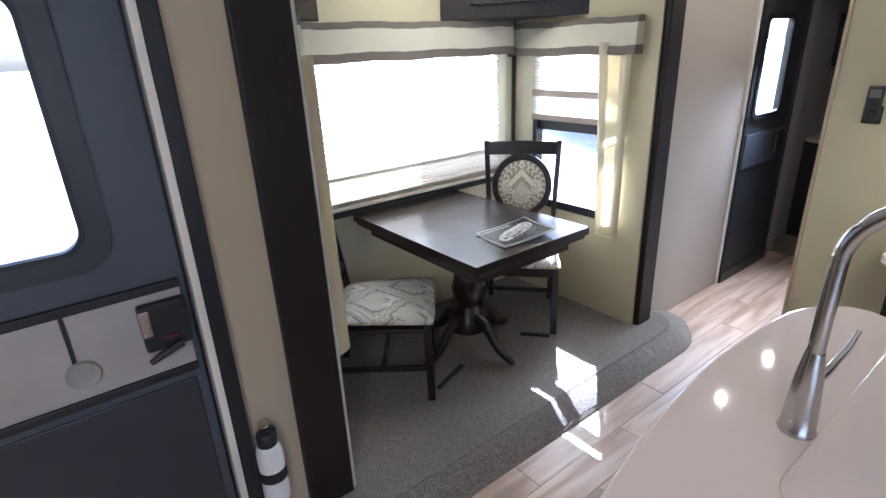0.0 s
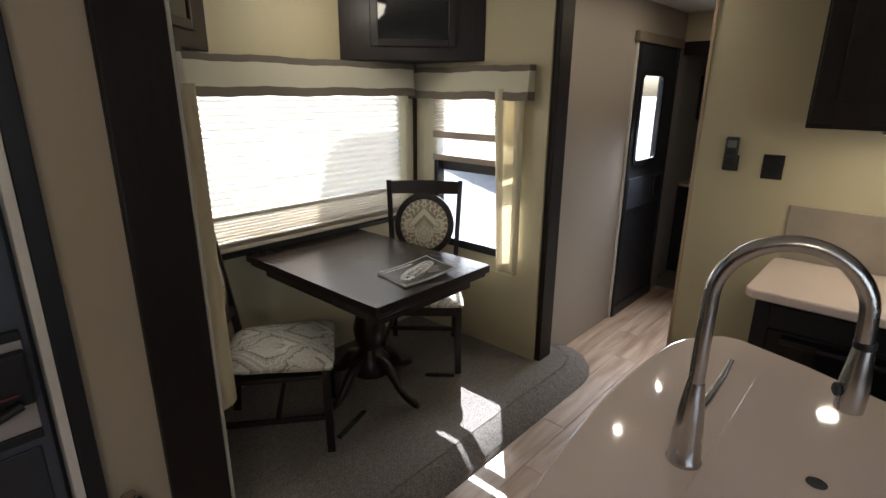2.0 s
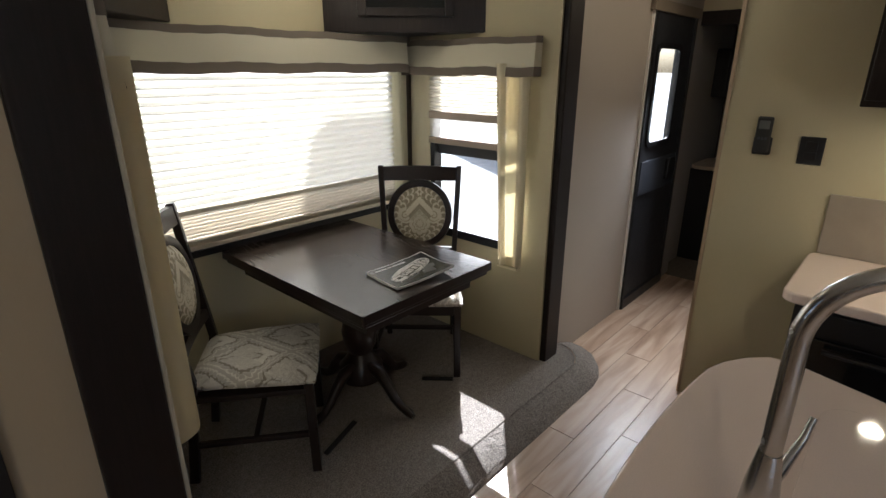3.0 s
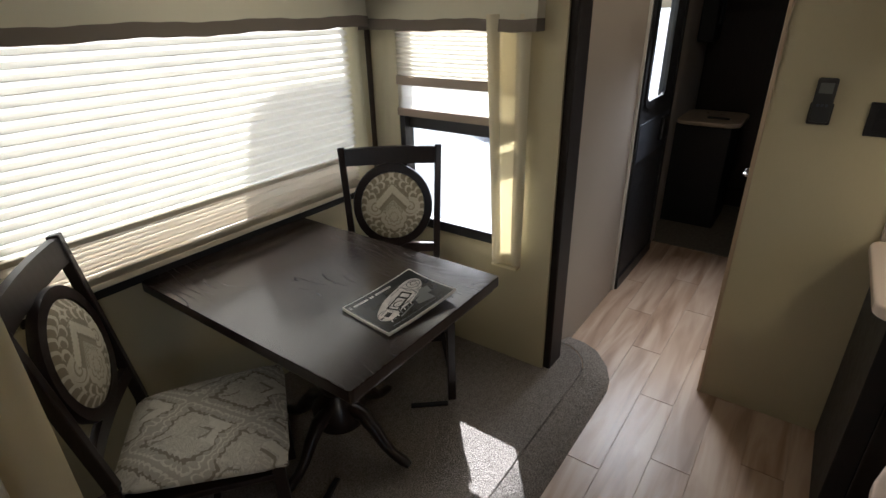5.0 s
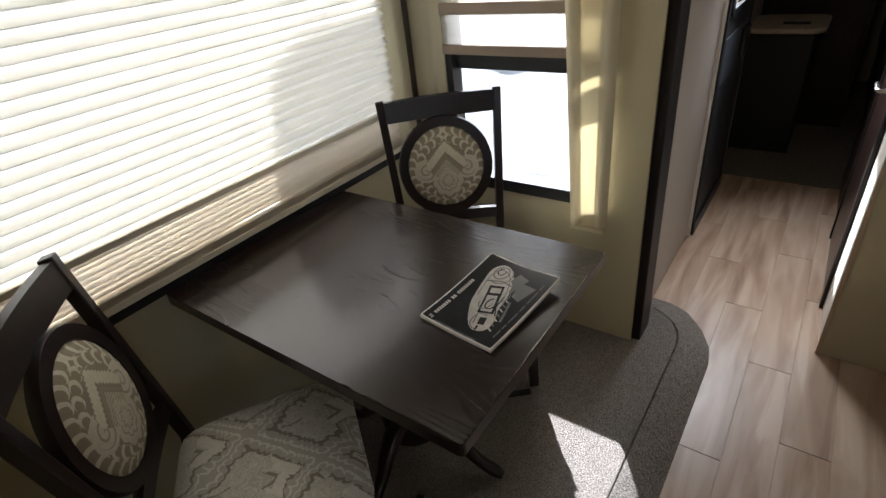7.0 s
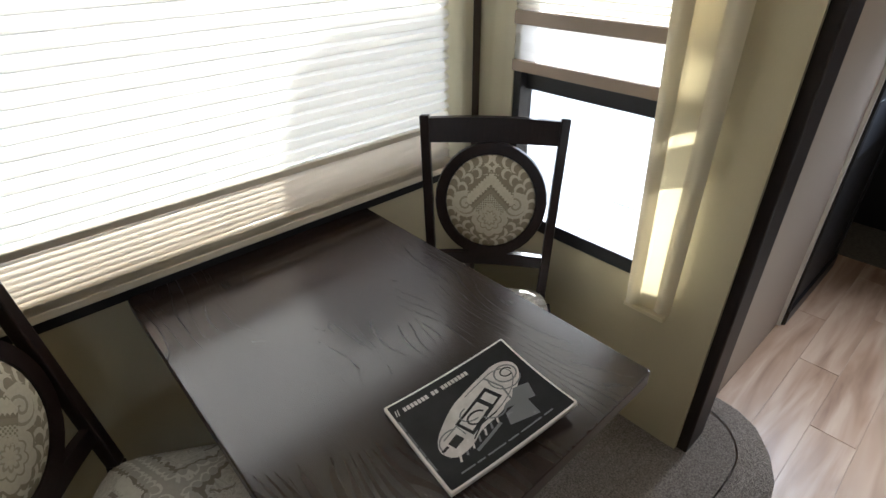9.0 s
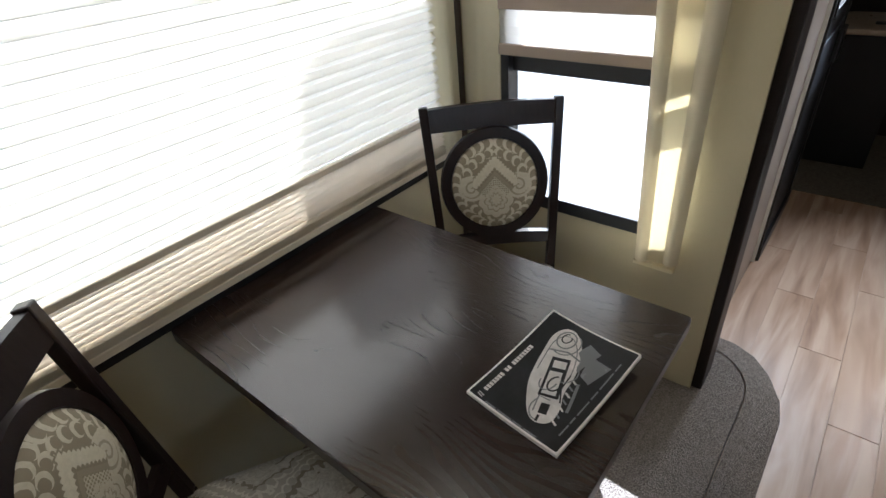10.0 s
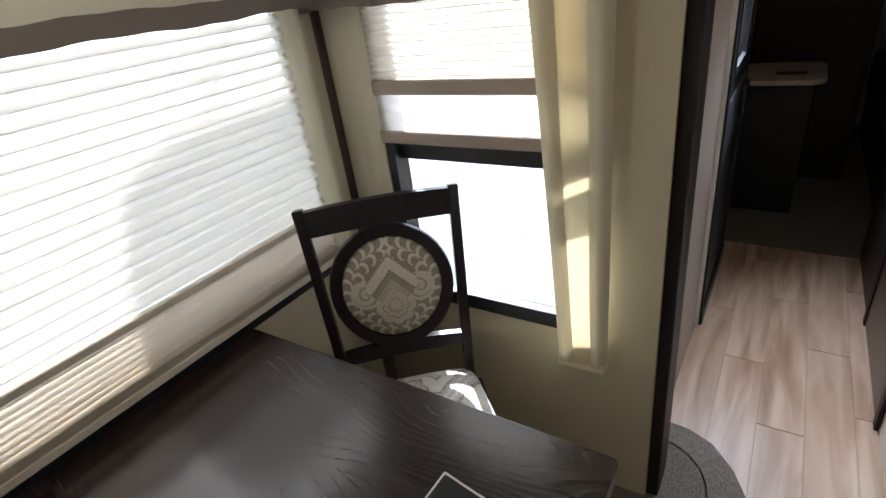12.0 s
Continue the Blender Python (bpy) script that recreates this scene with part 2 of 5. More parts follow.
def damask_lattice(name):
    """Woven damask in a lattice of lozenges: scalloped bands, a chevron in each point, curls; pale thread, taupe outlines."""
    m = Mat(name)
    v = m.coords()
    x, y, z = m.xyz(v)
    wob = m.math("ADD", m.math("MULTIPLY_ADD", m.noise(v, 45, 2), 0.012, -0.006), m.math("MULTIPLY_ADD", m.noise(v, 13, 1), 0.07, -0.035))
    x2, y2 = m.math("ADD", x, wob), m.math("ADD", y, wob)
    px, py = m.math("MULTIPLY", x2, 1 / 0.3), m.math("MULTIPLY", y2, 1 / 0.36)
    p, q = m.math("ADD", px, m.math("ADD", py, 20.28)), m.math("SUBTRACT", m.math("ADD", px, 20.22), py)
    fp, fq = m.math("SUBTRACT", m.math("FRACT", p), 0.5), m.math("SUBTRACT", m.math("FRACT", q), 0.5)
    ap, aq = m.math("ABSOLUTE", fp), m.math("ABSOLUTE", fq)
    rim = m.math("MAXIMUM", ap, aq)
    along = m.math("MINIMUM", ap, aq)
    out = None

    def within(val, lo, hi):
        return m.math("MULTIPLY", m.math("GREATER_THAN", val, lo), m.math("LESS_THAN", val, hi))

    def add(mask, level):
        nonlocal out
        out = m.mix(mask, out if out is not None else (0.72, 0.72, 0.72), (level,) * 3)

    # curling contours all over
    curl = m.math("FRACT", m.math("MULTIPLY", m.noise(v, 26, 1.5, 0.4, 1.4), 7.0))
    add(m.math("LESS_THAN", curl, 0.2), 0.5)
    add(within(curl, 0.5, 0.75), 0.88)
    # scallops along the lattice bands
    cell = m.math("SUBTRACT", m.math("FRACT", m.math("MULTIPLY", along, 11.0)), 0.5)
    off = m.math("MULTIPLY", m.math("SUBTRACT", rim, 0.43), 11.0)
    far = m.math("SQRT", m.math("ADD", m.math("MULTIPLY", cell, cell), m.math("MULTIPLY", off, off)))
    off2 = m.math("ADD", off, 0.22)
    far2 = m.math("SQRT", m.math("ADD", m.math("MULTIPLY", cell, cell), m.math("MULTIPLY", off2, off2)))
    band = m.math("GREATER_THAN", rim, 0.37)
    add(band, 0.5)
    add(m.math("MULTIPLY", band, m.math("MULTIPLY", m.math("LESS_THAN", far, 0.52), m.math("GREATER_THAN", far2, 0.42))), 1.0)
    # dark outline with a lobed edge
    lobe = m.math("MULTIPLY", m.math("ABSOLUTE", m.math("SINE", m.math("MULTIPLY", along, 34.6))), 0.028)
    edge = m.math("ADD", rim, lobe)
    broken = m.math("GREATER_THAN", m.noise(v, 22, 2), 0.34)
    add(m.math("MULTIPLY", broken, within(edge, 0.345, 0.388)), 0.0)
    # chevrons in the upper point of each lozenge
    top = m.math("MULTIPLY", m.math("GREATER_THAN", fp, -0.02), m.math("LESS_THAN", fq, 0.02))
    lace = m.math("MULTIPLY", m.math("ABSOLUTE", m.math("SINE", m.math("MULTIPLY", along, 60.0))), 0.02)
    add(m.math("MULTIPLY", top, within(m.math("SUBTRACT", rim, lace), 0.2, 0.33)), 0.98)
    add(m.math("MULTIPLY", top, within(rim, 0.145, 0.185)), 0.04)
    check = m.math("GREATER_THAN", m.math("MULTIPLY", m.math("SINE", m.math("MULTIPLY", fp, 90.0)), m.math("SINE", m.math("MULTIPLY", fq, 90.0))), 0.0)
    add(m.math("MULTIPLY", top, m.math("MULTIPLY", m.math("LESS_THAN", rim, 0.145), check)), 0.5)
    # dark leaf veins in the lower half
    low = m.math("MULTIPLY", m.math("LESS_THAN", fp, -0.06), m.math("GREATER_THAN", fq, 0.06))
    vein = m.math("ABSOLUTE", m.math("SUBTRACT", ap, m.math("MULTIPLY_ADD", curl, 0.03, aq)))
    add(m.math("MULTIPLY", low, m.math("MULTIPLY", within(rim, 0.12, 0.3), m.math("LESS_THAN", vein, 0.018))), 0.08)
    weave = m.noise(v, 1100, 2, 0.6)
    thread = m.math("MULTIPLY_ADD", m.math("SINE", m.math("MULTIPLY", m.math("ADD", x, y), 2600.0)), 0.5, 0.5)
    soft = m.noise(v, 90, 4, 0.7)
    bw = m.n("RGBToBW")
    m.link(out, bw.inputs[0])
    fac = m.math("MULTIPLY", bw.outputs[0], m.math("MULTIPLY_ADD", soft, 0.6, 0.62))
    c = m.mix(fac, (0.23, 0.195, 0.148), (0.78, 0.745, 0.66))
    c = m.mix(m.math("MULTIPLY", weave, 0.3), c, (0.42, 0.39, 0.33))
    m.bump(m.math("MULTIPLY_ADD", m.math("ADD", weave, thread), 0.22, bw.outputs[0]), 0.5, 0.0012)
    return m.done(c, 0.6, 0, 0, 0.4)


def cloth(name, color, share, scale=500):
    m = Mat(name)
    v = m.coords()
    w = m.noise(v, scale, 2)
    b = m.noise(v, 5, 3)
    c = m.mix(m.math("MULTIPLY", w, 0.25), color, tuple(x * 0.75 for x in color))
    c = m.mix(m.math("MULTIPLY", b, 0.15), c, tuple(x * 0.8 for x in color))
    m.bump(w, 0.2, 0.0006)
    m.done(c, 0.9, 0, 0, 0.15)
    return m.sheer(c, share) if share else m.m


def glass():
    m = Mat("window_glass")
    g, t, mx = m.n("BsdfGlossy"), m.n("BsdfTransparent"), m.n("MixShader")
    g.inputs["Roughness"].default_value = 0.02
    t.inputs[0].default_value = (0.93, 0.95, 0.95, 1)
    mx.inputs[0].default_value = 0.05
    m.link(t.outputs[0], mx.inputs[1]).link(g.outputs[0], mx.inputs[2])
    m.link(mx.outputs[0], m.t.nodes["Material Output"].inputs[0])
    return m.m


def glow(name, color, strength):
    m = Mat(name)
    m.b.inputs["Emission Color"].default_value = (*color, 1)
    m.b.inputs["Emission Strength"].default_value = strength
    return m.done(color, 0.5)


WALL = wallpaper("cream_wallpaper", (0.58, 0.515, 0.335))
WALL_GREY = wallpaper("grey_wallpaper", (0.38, 0.33, 0.28))
CEIL = plain("white_ceiling", (0.78, 0.76, 0.7), 0.7)
TRIM = dark_wood("dark_trim", (0.015, 0.009, 0.0075), 0.5, 2, 0.0)
CAB = dark_wood("dark_cabinet", (0.026, 0.017, 0.014), 0.4, 2, 0.05)
CHAIR = dark_wood("chair_wood", (0.019, 0.011, 0.0095), 0.32, 2, 0.12)
TABLE = table_wood()
CARPET = carpet()
VINYL = vinyl()
SEAT = damask_lattice("damask_seat")
BLIND = cloth("pleated_shade", (0.85, 0.8, 0.7), 0.41)
SHEER = cloth("sheer_shade", (0.88, 0.86, 0.8), 0.7)
CURTAIN = cloth("cream_curtain", (0.82, 0.75, 0.56), 0.6)
DRAPE = cloth("cream_drape", (0.82, 0.77, 0.6), 0.42)
VAL = cloth("valance_cream", (0.74, 0.7, 0.56), 0.15)
BAND = cloth("valance_taupe", (0.2, 0.17, 0.14), 0.0)
RAIL = plain("taupe_rail", (0.32, 0.25, 0.19), 0.5)
BLACK = plain("black_plastic", (0.01, 0.01, 0.0115), 0.5, vary=0.3)
BLACK_METAL = plain("black_metal", (0.02, 0.02, 0.022), 0.35, 0.3)
GREY = plain("grey_door_skin", (0.06, 0.067, 0.085), 0.5, bump=0.2, bump_scale=300)
GREY_DARK = plain("dark_door_skin", (0.03, 0.031, 0.036), 0.5)
WHITE = plain("white_plastic", (0.72, 0.7, 0.66), 0.4)
TOP = plain("solid_surface", (0.86, 0.72, 0.63), 0.055, vary=0.05, scale=300)
STEEL = plain("brushed_nickel", (0.55, 0.53, 0.5), 0.25, 1.0, 0.08)
GLASS = glass()
CREAM_RAIL = plain("cream_rail", (0.62, 0.55, 0.43), 0.4)
NIGHT = cloth("night_shade", (0.76, 0.69, 0.58), 0.36)
PAPER = plain("paper", (0.75, 0.73, 0.7), 0.35, vary=0.04)
SPLASH = plain("grey_backsplash", (0.36, 0.31, 0.25), 0.35)
RED = plain("red_plastic", (0.4, 0.02, 0.02), 0.4)
DULL_RED = plain("dull_red_plastic", (0.12, 0.012, 0.015), 0.5)
CONCRETE = plain("concrete", (0.27, 0.268, 0.262), 0.9, vary=0.14, scale=1.5, bump=0.3, bump_scale=60)
JOINT = plain("joint_filler", (0.24, 0.24, 0.24), 0.8)
FIBRE = plain("white_fibreglass", (0.8, 0.8, 0.8), 0.3, vary=0.05)
BEDDING = plain("dark_bedding", (0.07, 0.075, 0.06), 0.9, vary=0.4, scale=20)
BED_CARPET = plain("bedroom_carpet", (0.13, 0.11, 0.085), 0.95, vary=0.35, scale=60, bump=0.8)
LAMP = glow("lamp_lens", (1.0, 0.83, 0.6), 14.0)


# ---- mesh helpers ----
def world_of(ob):
    m = ob.matrix_parent_inverse @ ob.matrix_basis
    return world_of(ob.parent) @ m if ob.parent else ob.matrix_basis.copy()


def part(name, bm, material, parent=None, label="", smooth=False):
    """Links a bmesh as one mesh object, under a thing or a part."""
    me = bpy.data.meshes.new(name)
    bmesh.ops.recalc_face_normals(bm, faces=bm.faces)
    if smooth:
        for f in bm.faces:
            f.smooth = True
        for e in bm.edges:
            if len(e.link_faces) == 2 and e.calc_face_angle(0.0) > 0.8:
                e.smooth = False
    bm.to_mesh(me)
    bm.free()
    for m in material if isinstance(material, (list, tuple)) else [material]:
        me.materials.append(m)
    ob = new(name, me)
    if parent:
        ob.parent = parent
        ob.matrix_parent_inverse = world_of(parent).inverted()
    if label:
        tagged(ob, label)
    return ob


def thing(name, at, label, category, group="", kind=""):
    ob = new(name)
    ob.matrix_basis = pose(*at)
    ob.empty_display_size = 0.05
    return tagged(ob, label, category, group, kind)


def box(lo, hi, bevel=0.0, bm=None, segs=2):
    own = bmesh.new()
    lo, hi = Vector(lo), Vector(hi)
    bmesh.ops.create_cube(own, size=1, matrix=Matrix.Translation((lo + hi) / 2) @ Matrix.Diagonal((*(hi - lo), 1)))
    if bevel:
        bmesh.ops.bevel(own, geom=own.edges[:], offset=bevel, segments=segs, affect="EDGES", profile=0.5)
    return merge(bm, own) if bm else own


def merge(bm, other, m=None):
    if m is not None:
        bmesh.ops.transform(other, matrix=m, verts=other.verts)
    me = bpy.data.meshes.new("tmp")
    other.to_mesh(me)
    other.free()
    bm.from_mesh(me)
    bpy.data.meshes.remove(me)
    return bm


def boxes(*pairs, bevel=0.0):
    bm = bmesh.new()
    for lo, hi in pairs:
        box(lo, hi, bevel, bm)
    return bm


def lathe(profile, m=None, n=24, bm=None):
    """Turned body: profile of (radius, height)."""
    own = bmesh.new()
    rings = []
    for r, z in profile:
        rings.append([own.verts.new((r * math.cos(6.28318 * i / n), r * math.sin(6.28318 * i / n), z)) for i in range(n)])
    for a, b in zip(rings, rings[1:]):
        for i in range(n):
            own.faces.new((a[i], a[(i + 1) % n], b[(i + 1) % n], b[i]))
    own.faces.new(rings[0][::-1])
    own.faces.new(rings[-1])
    if m is not None:
        bmesh.ops.transform(own, matrix=m, verts=own.verts)
    return merge(bm, own) if bm else own


def tube(points, radii, n=10, squash=(1, 1)):
    """A swept round bar along points."""
    bm = bmesh.new()
    pts = [Vector(p) for p in points]
    rings = []
    side = None
    for i, p in enumerate(pts):
        d = (pts[min(i + 1, len(pts) - 1)] - pts[max(i - 1, 0)]).normalized()
        if side is None:
            side = d.orthogonal().normalized()
        side = (side - d * side.dot(d)).normalized()
        up = d.cross(side)
        r = radii[i] if isinstance(radii, (list, tuple)) else radii
        rings.append([bm.verts.new(p + r * (squash[0] * math.cos(6.28318 * k / n) * side + squash[1] * math.sin(6.28318 * k / n) * up)) for k in range(n)])
    for a, b in zip(rings, rings[1:]):
        for k in range(n):
            bm.faces.new((a[k], a[(k + 1) % n], b[(k + 1) % n], b[k]))
    bm.faces.new(rings[0][::-1])
    bm.faces.new(rings[-1])
    return bm


def slab(outline, z0, z1, bevel=0.0, segs=3):
    """An upright prism on a flat outline, with rounded rims."""
    bm = bmesh.new()
    base = bm.faces.new([bm.verts.new((x, y, z0)) for x, y in outline])
    out = bmesh.ops.extrude_face_region(bm, geom=[base])
    vs = [g for g in out["geom"] if isinstance(g, bmesh.types.BMVert)]
    bmesh.ops.translate(bm, vec=(0, 0, z1 - z0), verts=vs)
    if bevel:
        rim = [e for e in bm.edges if abs(e.verts[0].co.z - e.verts[1].co.z) < 1e-5]
        bmesh.ops.bevel(bm, geom=rim, offset=bevel, segments=segs, affect="EDGES", profile=0.5)
    return bm


def rounded(x0, y0, x1, y1, r, n=5):
    pts = []
    for cx, cy, a in ((x1 - r, y1 - r, 0), (x0 + r, y1 - r, 90), (x0 + r, y0 + r, 180), (x1 - r, y0 + r, 270)):
        for i in range(n + 1):
            t = radians(a + 90 * i / n)
            pts.append((cx + r * math.cos(t), cy + r * math.sin(t)))
    return pts


def stand(bm, m):
    bmesh.ops.transform(bm, matrix=m, verts=bm.verts)
    return bm


# frames standing in a wall: (u, z) outline to the plane y = const or x = const
TO_Y = Matrix(((1, 0, 0, 0), (0, 0, 1, 0), (0, 1, 0, 0), (0, 0, 0, 1)))
TO_X = Matrix(((0, 0, 1, 0), (1, 0, 0, 0), (0, 1, 0, 0), (0, 0, 0, 1)))


def ring_frame(a, b, c, d, width, lo, hi, to):
    """A rectangular frame round the opening a..b by c..d, of that width, from depth lo to hi."""
    bm = boxes(((a - width, c - width, lo), (a, d + width, hi)), ((b, c - width, lo), (b + width, d + width, hi)),
               ((a, c - width, lo), (b, c, hi)), ((a, d, lo), (b, d + width, hi)))
    return stand(bm, to)


def round_ring(a, b, c, d, r, width, lo, hi):
    """A frame with rounded corners, inside a..b by c..d, of that width outwards."""
    bm = bmesh.new()
    inn, out = rounded(a, c, b, d, r, 8), rounded(a - width, c - width, b + width, d + width, r + width * 0.6, 8)
    loops = [[bm.verts.new((x, y, z)) for x, y in loop] for loop, z in ((inn, hi), (inn, lo), (out, lo), (out, hi))]
    n = len(inn)
    for p, q in zip(loops, loops[1:] + loops[:1]):
        for i in range(n):
            bm.faces.new((p[i], p[(i + 1) % n], q[(i + 1) % n], q[i]))
    return bm


# ---- structure ----
FLOOR = -0.08
CEILING, SLIDE_CEILING = 2.15, 2.1
BACK, SIDE, LEFT, MAIN, HALL = 2.95, 3.005, 1.12, 1.94, 1.965
KX, KY = 3.366, 1.288
BX0, BX1, BZ0, BZ1 = 1.4, 2.84, 0.772, 1.7
SY0, SY1, SZ0, SZ1 = 2.1, 2.748, 0.63, 1.69


def structure(name, bm, mat, label, category, smooth=False):
    return tagged(part(name, bm, mat, None, "", smooth), label, category, "", "structure")


structure("subfloor", box((-2.1, -1.4, FLOOR - 0.1), (5.03, 2.02, FLOOR - 0.006)), GREY_DARK, "dark subfloor under the vinyl planks", "floor")
structure("floor", box((-2.1, -1.4, FLOOR - 0.006), (5.03, HALL, FLOOR - 0.003)), VINYL, "wood-look vinyl plank floor in taupe and brown", "floor")
structure("floor_bedroom", box((5.03, -0.9, FLOOR - 0.1), (7.6, 2.12, FLOOR + 0.004)), BED_CARPET, "brown bedroom carpet beyond the hall", "carpet")

# slide-out room
bm = boxes(((LEFT, BACK, -0.08), (BX0, BACK + 0.06, SLIDE_CEILING)), ((BX1 + 0.1, BACK, -0.08), (SIDE, BACK + 0.06, SLIDE_CEILING)),
           ((BX0, BACK, -0.08), (BX1 + 0.1, BACK + 0.06, BZ0)), ((BX0, BACK, BZ1), (BX1 + 0.1, BACK + 0.06, SLIDE_CEILING)))
structure("wall_window", bm, WALL, "cream wallpapered wall round the large window", "wall")
bm = boxes(((SIDE, MAIN, -0.08), (SIDE + 0.05, SY0, SLIDE_CEILING)), ((SIDE, SY1, -0.08), (SIDE + 0.05, BACK + 0.06, SLIDE_CEILING)),
           ((SIDE, SY0, -0.08), (SIDE + 0.05, SY1, SZ0)), ((SIDE, SY0, SZ1), (SIDE + 0.05, SY1, SLIDE_CEILING)))
structure("wall_slide_end", bm, WALL, "cream wallpapered end wall with a narrow window", "wall")
structure("wall_slide_start", box((LEFT - 0.05, MAIN, -0.08), (LEFT, BACK + 0.06, SLIDE_CEILING)), WALL, "cream wallpapered end wall behind a curtain", "wall")
structure("ceiling_slide", box((LEFT - 0.05, MAIN, SLIDE_CEILING), (SIDE + 0.05, BACK + 0.06, SLIDE_CEILING + 0.05)), CEIL, "white ceiling of the dinette recess", "ceiling")
structure("header", box((0.945, MAIN, SLIDE_CEILING - 0.0), (3.16, MAIN + 0.05, CEILING)), WALL, "cream header above the dinette opening", "wall")

# carpet with a ramped lip
lip = [(0.96, 1.935), (0.96, 1.69), (0.99, 1.65), (3.1, 1.64), (3.2, 1.66), (3.3, 1.71), (3.38, 1.78), (3.42, 1.87), (3.425, 1.963)]
lip_top = [(1.0, 1.935), (1.0, 1.79), (1.03, 1.77), (3.06, 1.765), (3.13, 1.775), (3.19, 1.805), (3.235, 1.85), (3.26, 1.9), (3.265, 1.963)]
bm = bmesh.new()
lo = [bm.verts.new((x, y, FLOOR)) for x, y in lip]
md = [bm.verts.new((x + (u - x) * 0.12, y + (v - y) * 0.12, FLOOR + 0.028)) for (x, y), (u, v) in zip(lip, lip_top)]
hi = [bm.verts.new((x, y, -0.0015)) for x, y in lip_top]
for a, b in ((lo, md), (md, hi)):
    for i in range(len(a) - 1):
        bm.faces.new((a[i], a[i + 1], b[i + 1], b[i]))
structure("carpet_ramp", bm, CARPET, "taupe carpet edge sloping down to the planks", "carpet", True)
inner = [(x + (0.004 if x < 2 else -0.004), y + 0.004) for x, y in lip_top[:-1]] + [(3.253, 1.964), (3.006, 1.964), (3.004, 2.949), (1.121, 2.949), (1.121, 1.962)]
structure("carpet", slab(inner, FLOOR, 0.0, 0.003, 1), CARPET, "taupe cut-pile carpet of the dinette recess", "carpet")

# main walls
structure("wall_entry", boxes(((0.787, MAIN, FLOOR), (0.95, MAIN + 0.05, CEILING)), ((-2.1, MAIN, FLOOR), (-0.03, MAIN + 0.05, CEILING)), ((-0.03, MAIN, 1.93), (0.787, MAIN + 0.05, CEILING))),
          wallpaper("beige_wallpaper", (0.46, 0.37, 0.245)), "beige wallpapered wall beside the entry door", "wall")
structure("trim_start", box((0.945, MAIN - 0.03, FLOOR), (1.115, MAIN + 0.0, CEILING), 0.006), TRIM, "wide dark wood trim at the dinette opening", "trim")
structure("jamb_strip", box((1.116, MAIN - 0.02, 0.0), (1.13, MAIN + 0.02, SLIDE_CEILING), 0.004), plain("beige_jamb", (0.5, 0.46, 0.36), 0.5), "narrow beige strip inside the dark trim", "trim")
structure("trim_end", box((3.02, 1.905, FLOOR), (3.15, 1.963, CEILING), 0.006), TRIM, "dark wood trim at the end of the dinette", "trim")
structure("corner_trim", box((SIDE - 0.034, BACK - 0.034, 0.0), (SIDE - 0.002, BACK - 0.002, SLIDE_CEILING), 0.004), plain("brown_trim", (0.09, 0.07, 0.055), 0.5), "narrow brown strip in the corner of the recess", "trim")
DX0, DX1 = 4.115, 4.86
structure("wall_hall", boxes(((3.056, HALL, FLOOR), (DX0, HALL + 0.05, CEILING)), ((DX1, HALL, FLOOR), (5.05, HALL + 0.05, CEILING)), ((DX0, HALL, 1.93), (DX1, HALL + 0.05, CEILING))),
          WALL_GREY, "grey-beige wall along the hall", "wall")
structure("wall_kitchen", box((KX, -1.4, FLOOR), (KX + 0.05, KY, CEILING)), WALL, "cream wallpapered wall behind the kitchen counter", "wall")
structure("wall_hall_inner", boxes(((KX + 0.05, KY - 0.05, FLOOR), (3.72, KY, CEILING)), ((3.72, KY - 0.05, 1.93), (4.38, KY, CEILING))),
          wallpaper("pale_wallpaper", (0.66, 0.62, 0.54)), "pale wall on the inner side of the hall", "wall")
structure("wall_hall_closet", box((4.38, KY - 0.05, FLOOR), (5.05, KY, CEILING)), CAB, "dark wood panelled closet wall of the hall", "wall")
structure("corner_strip", box((KX - 0.006, KY - 0.01, FLOOR), (KX + 0.008, KY + 0.006, CEILING), 0.002), plain("oak_strip", (0.5, 0.38, 0.26), 0.4), "thin tan strip on the wall corner", "trim")
# two unseen closing walls, given dark wood to lessen bounce on the kitchen
structure("wall_back", boxes(((-2.15, -1.45, FLOOR), (-1.3, -1.4, CEILING)), ((0.9, -1.45, FLOOR), (3.44, -1.4, CEILING)), ((-1.3, -1.45, FLOOR), (0.9, -1.4, 0.8)), ((-1.3, -1.45, 1.7), (0.9, -1.4, CEILING))), CAB, "unseen dark wood closing wall, dark to cut bounce, with an added window", "wall")
structure("wall_rear", box((-2.15, -1.4, FLOOR), (-2.1, MAIN + 0.05, CEILING)), CAB, "unseen dark wood closing wall, dark to cut bounced light", "wall")
structure("ceiling", box((-2.15, -1.45, CEILING), (7.65, 2.2, CEILING + 0.05)), CEIL, "white ceiling", "ceiling")
structure("bedroom_header", box((5.0, KY, 1.85), (5.05, HALL, 1.945), 0.003), TRIM, "dark wood header over the bedroom doorway", "trim")
structure("bedroom_header_panel", box((5.005, KY, 1.945), (5.045, HALL, CEILING)), WALL, "cream panel above the doorway", "wall")
structure("wall_bedroom_side", box((5.05, 2.04, FLOOR), (7.6, 2.09, CEILING)), WALL_GREY, "grey-beige bedroom wall", "wall")
structure("wall_bedroom_return", box((5.05, HALL, FLOOR), (5.09, 2.04, CEILING)), WALL_GREY, "grey-beige wall return", "wall")
structure("wall_bedroom_end", box((7.6, -0.95, FLOOR), (7.65, 2.13, CEILING)), WALL_GREY, "grey-beige bedroom end wall", "wall")
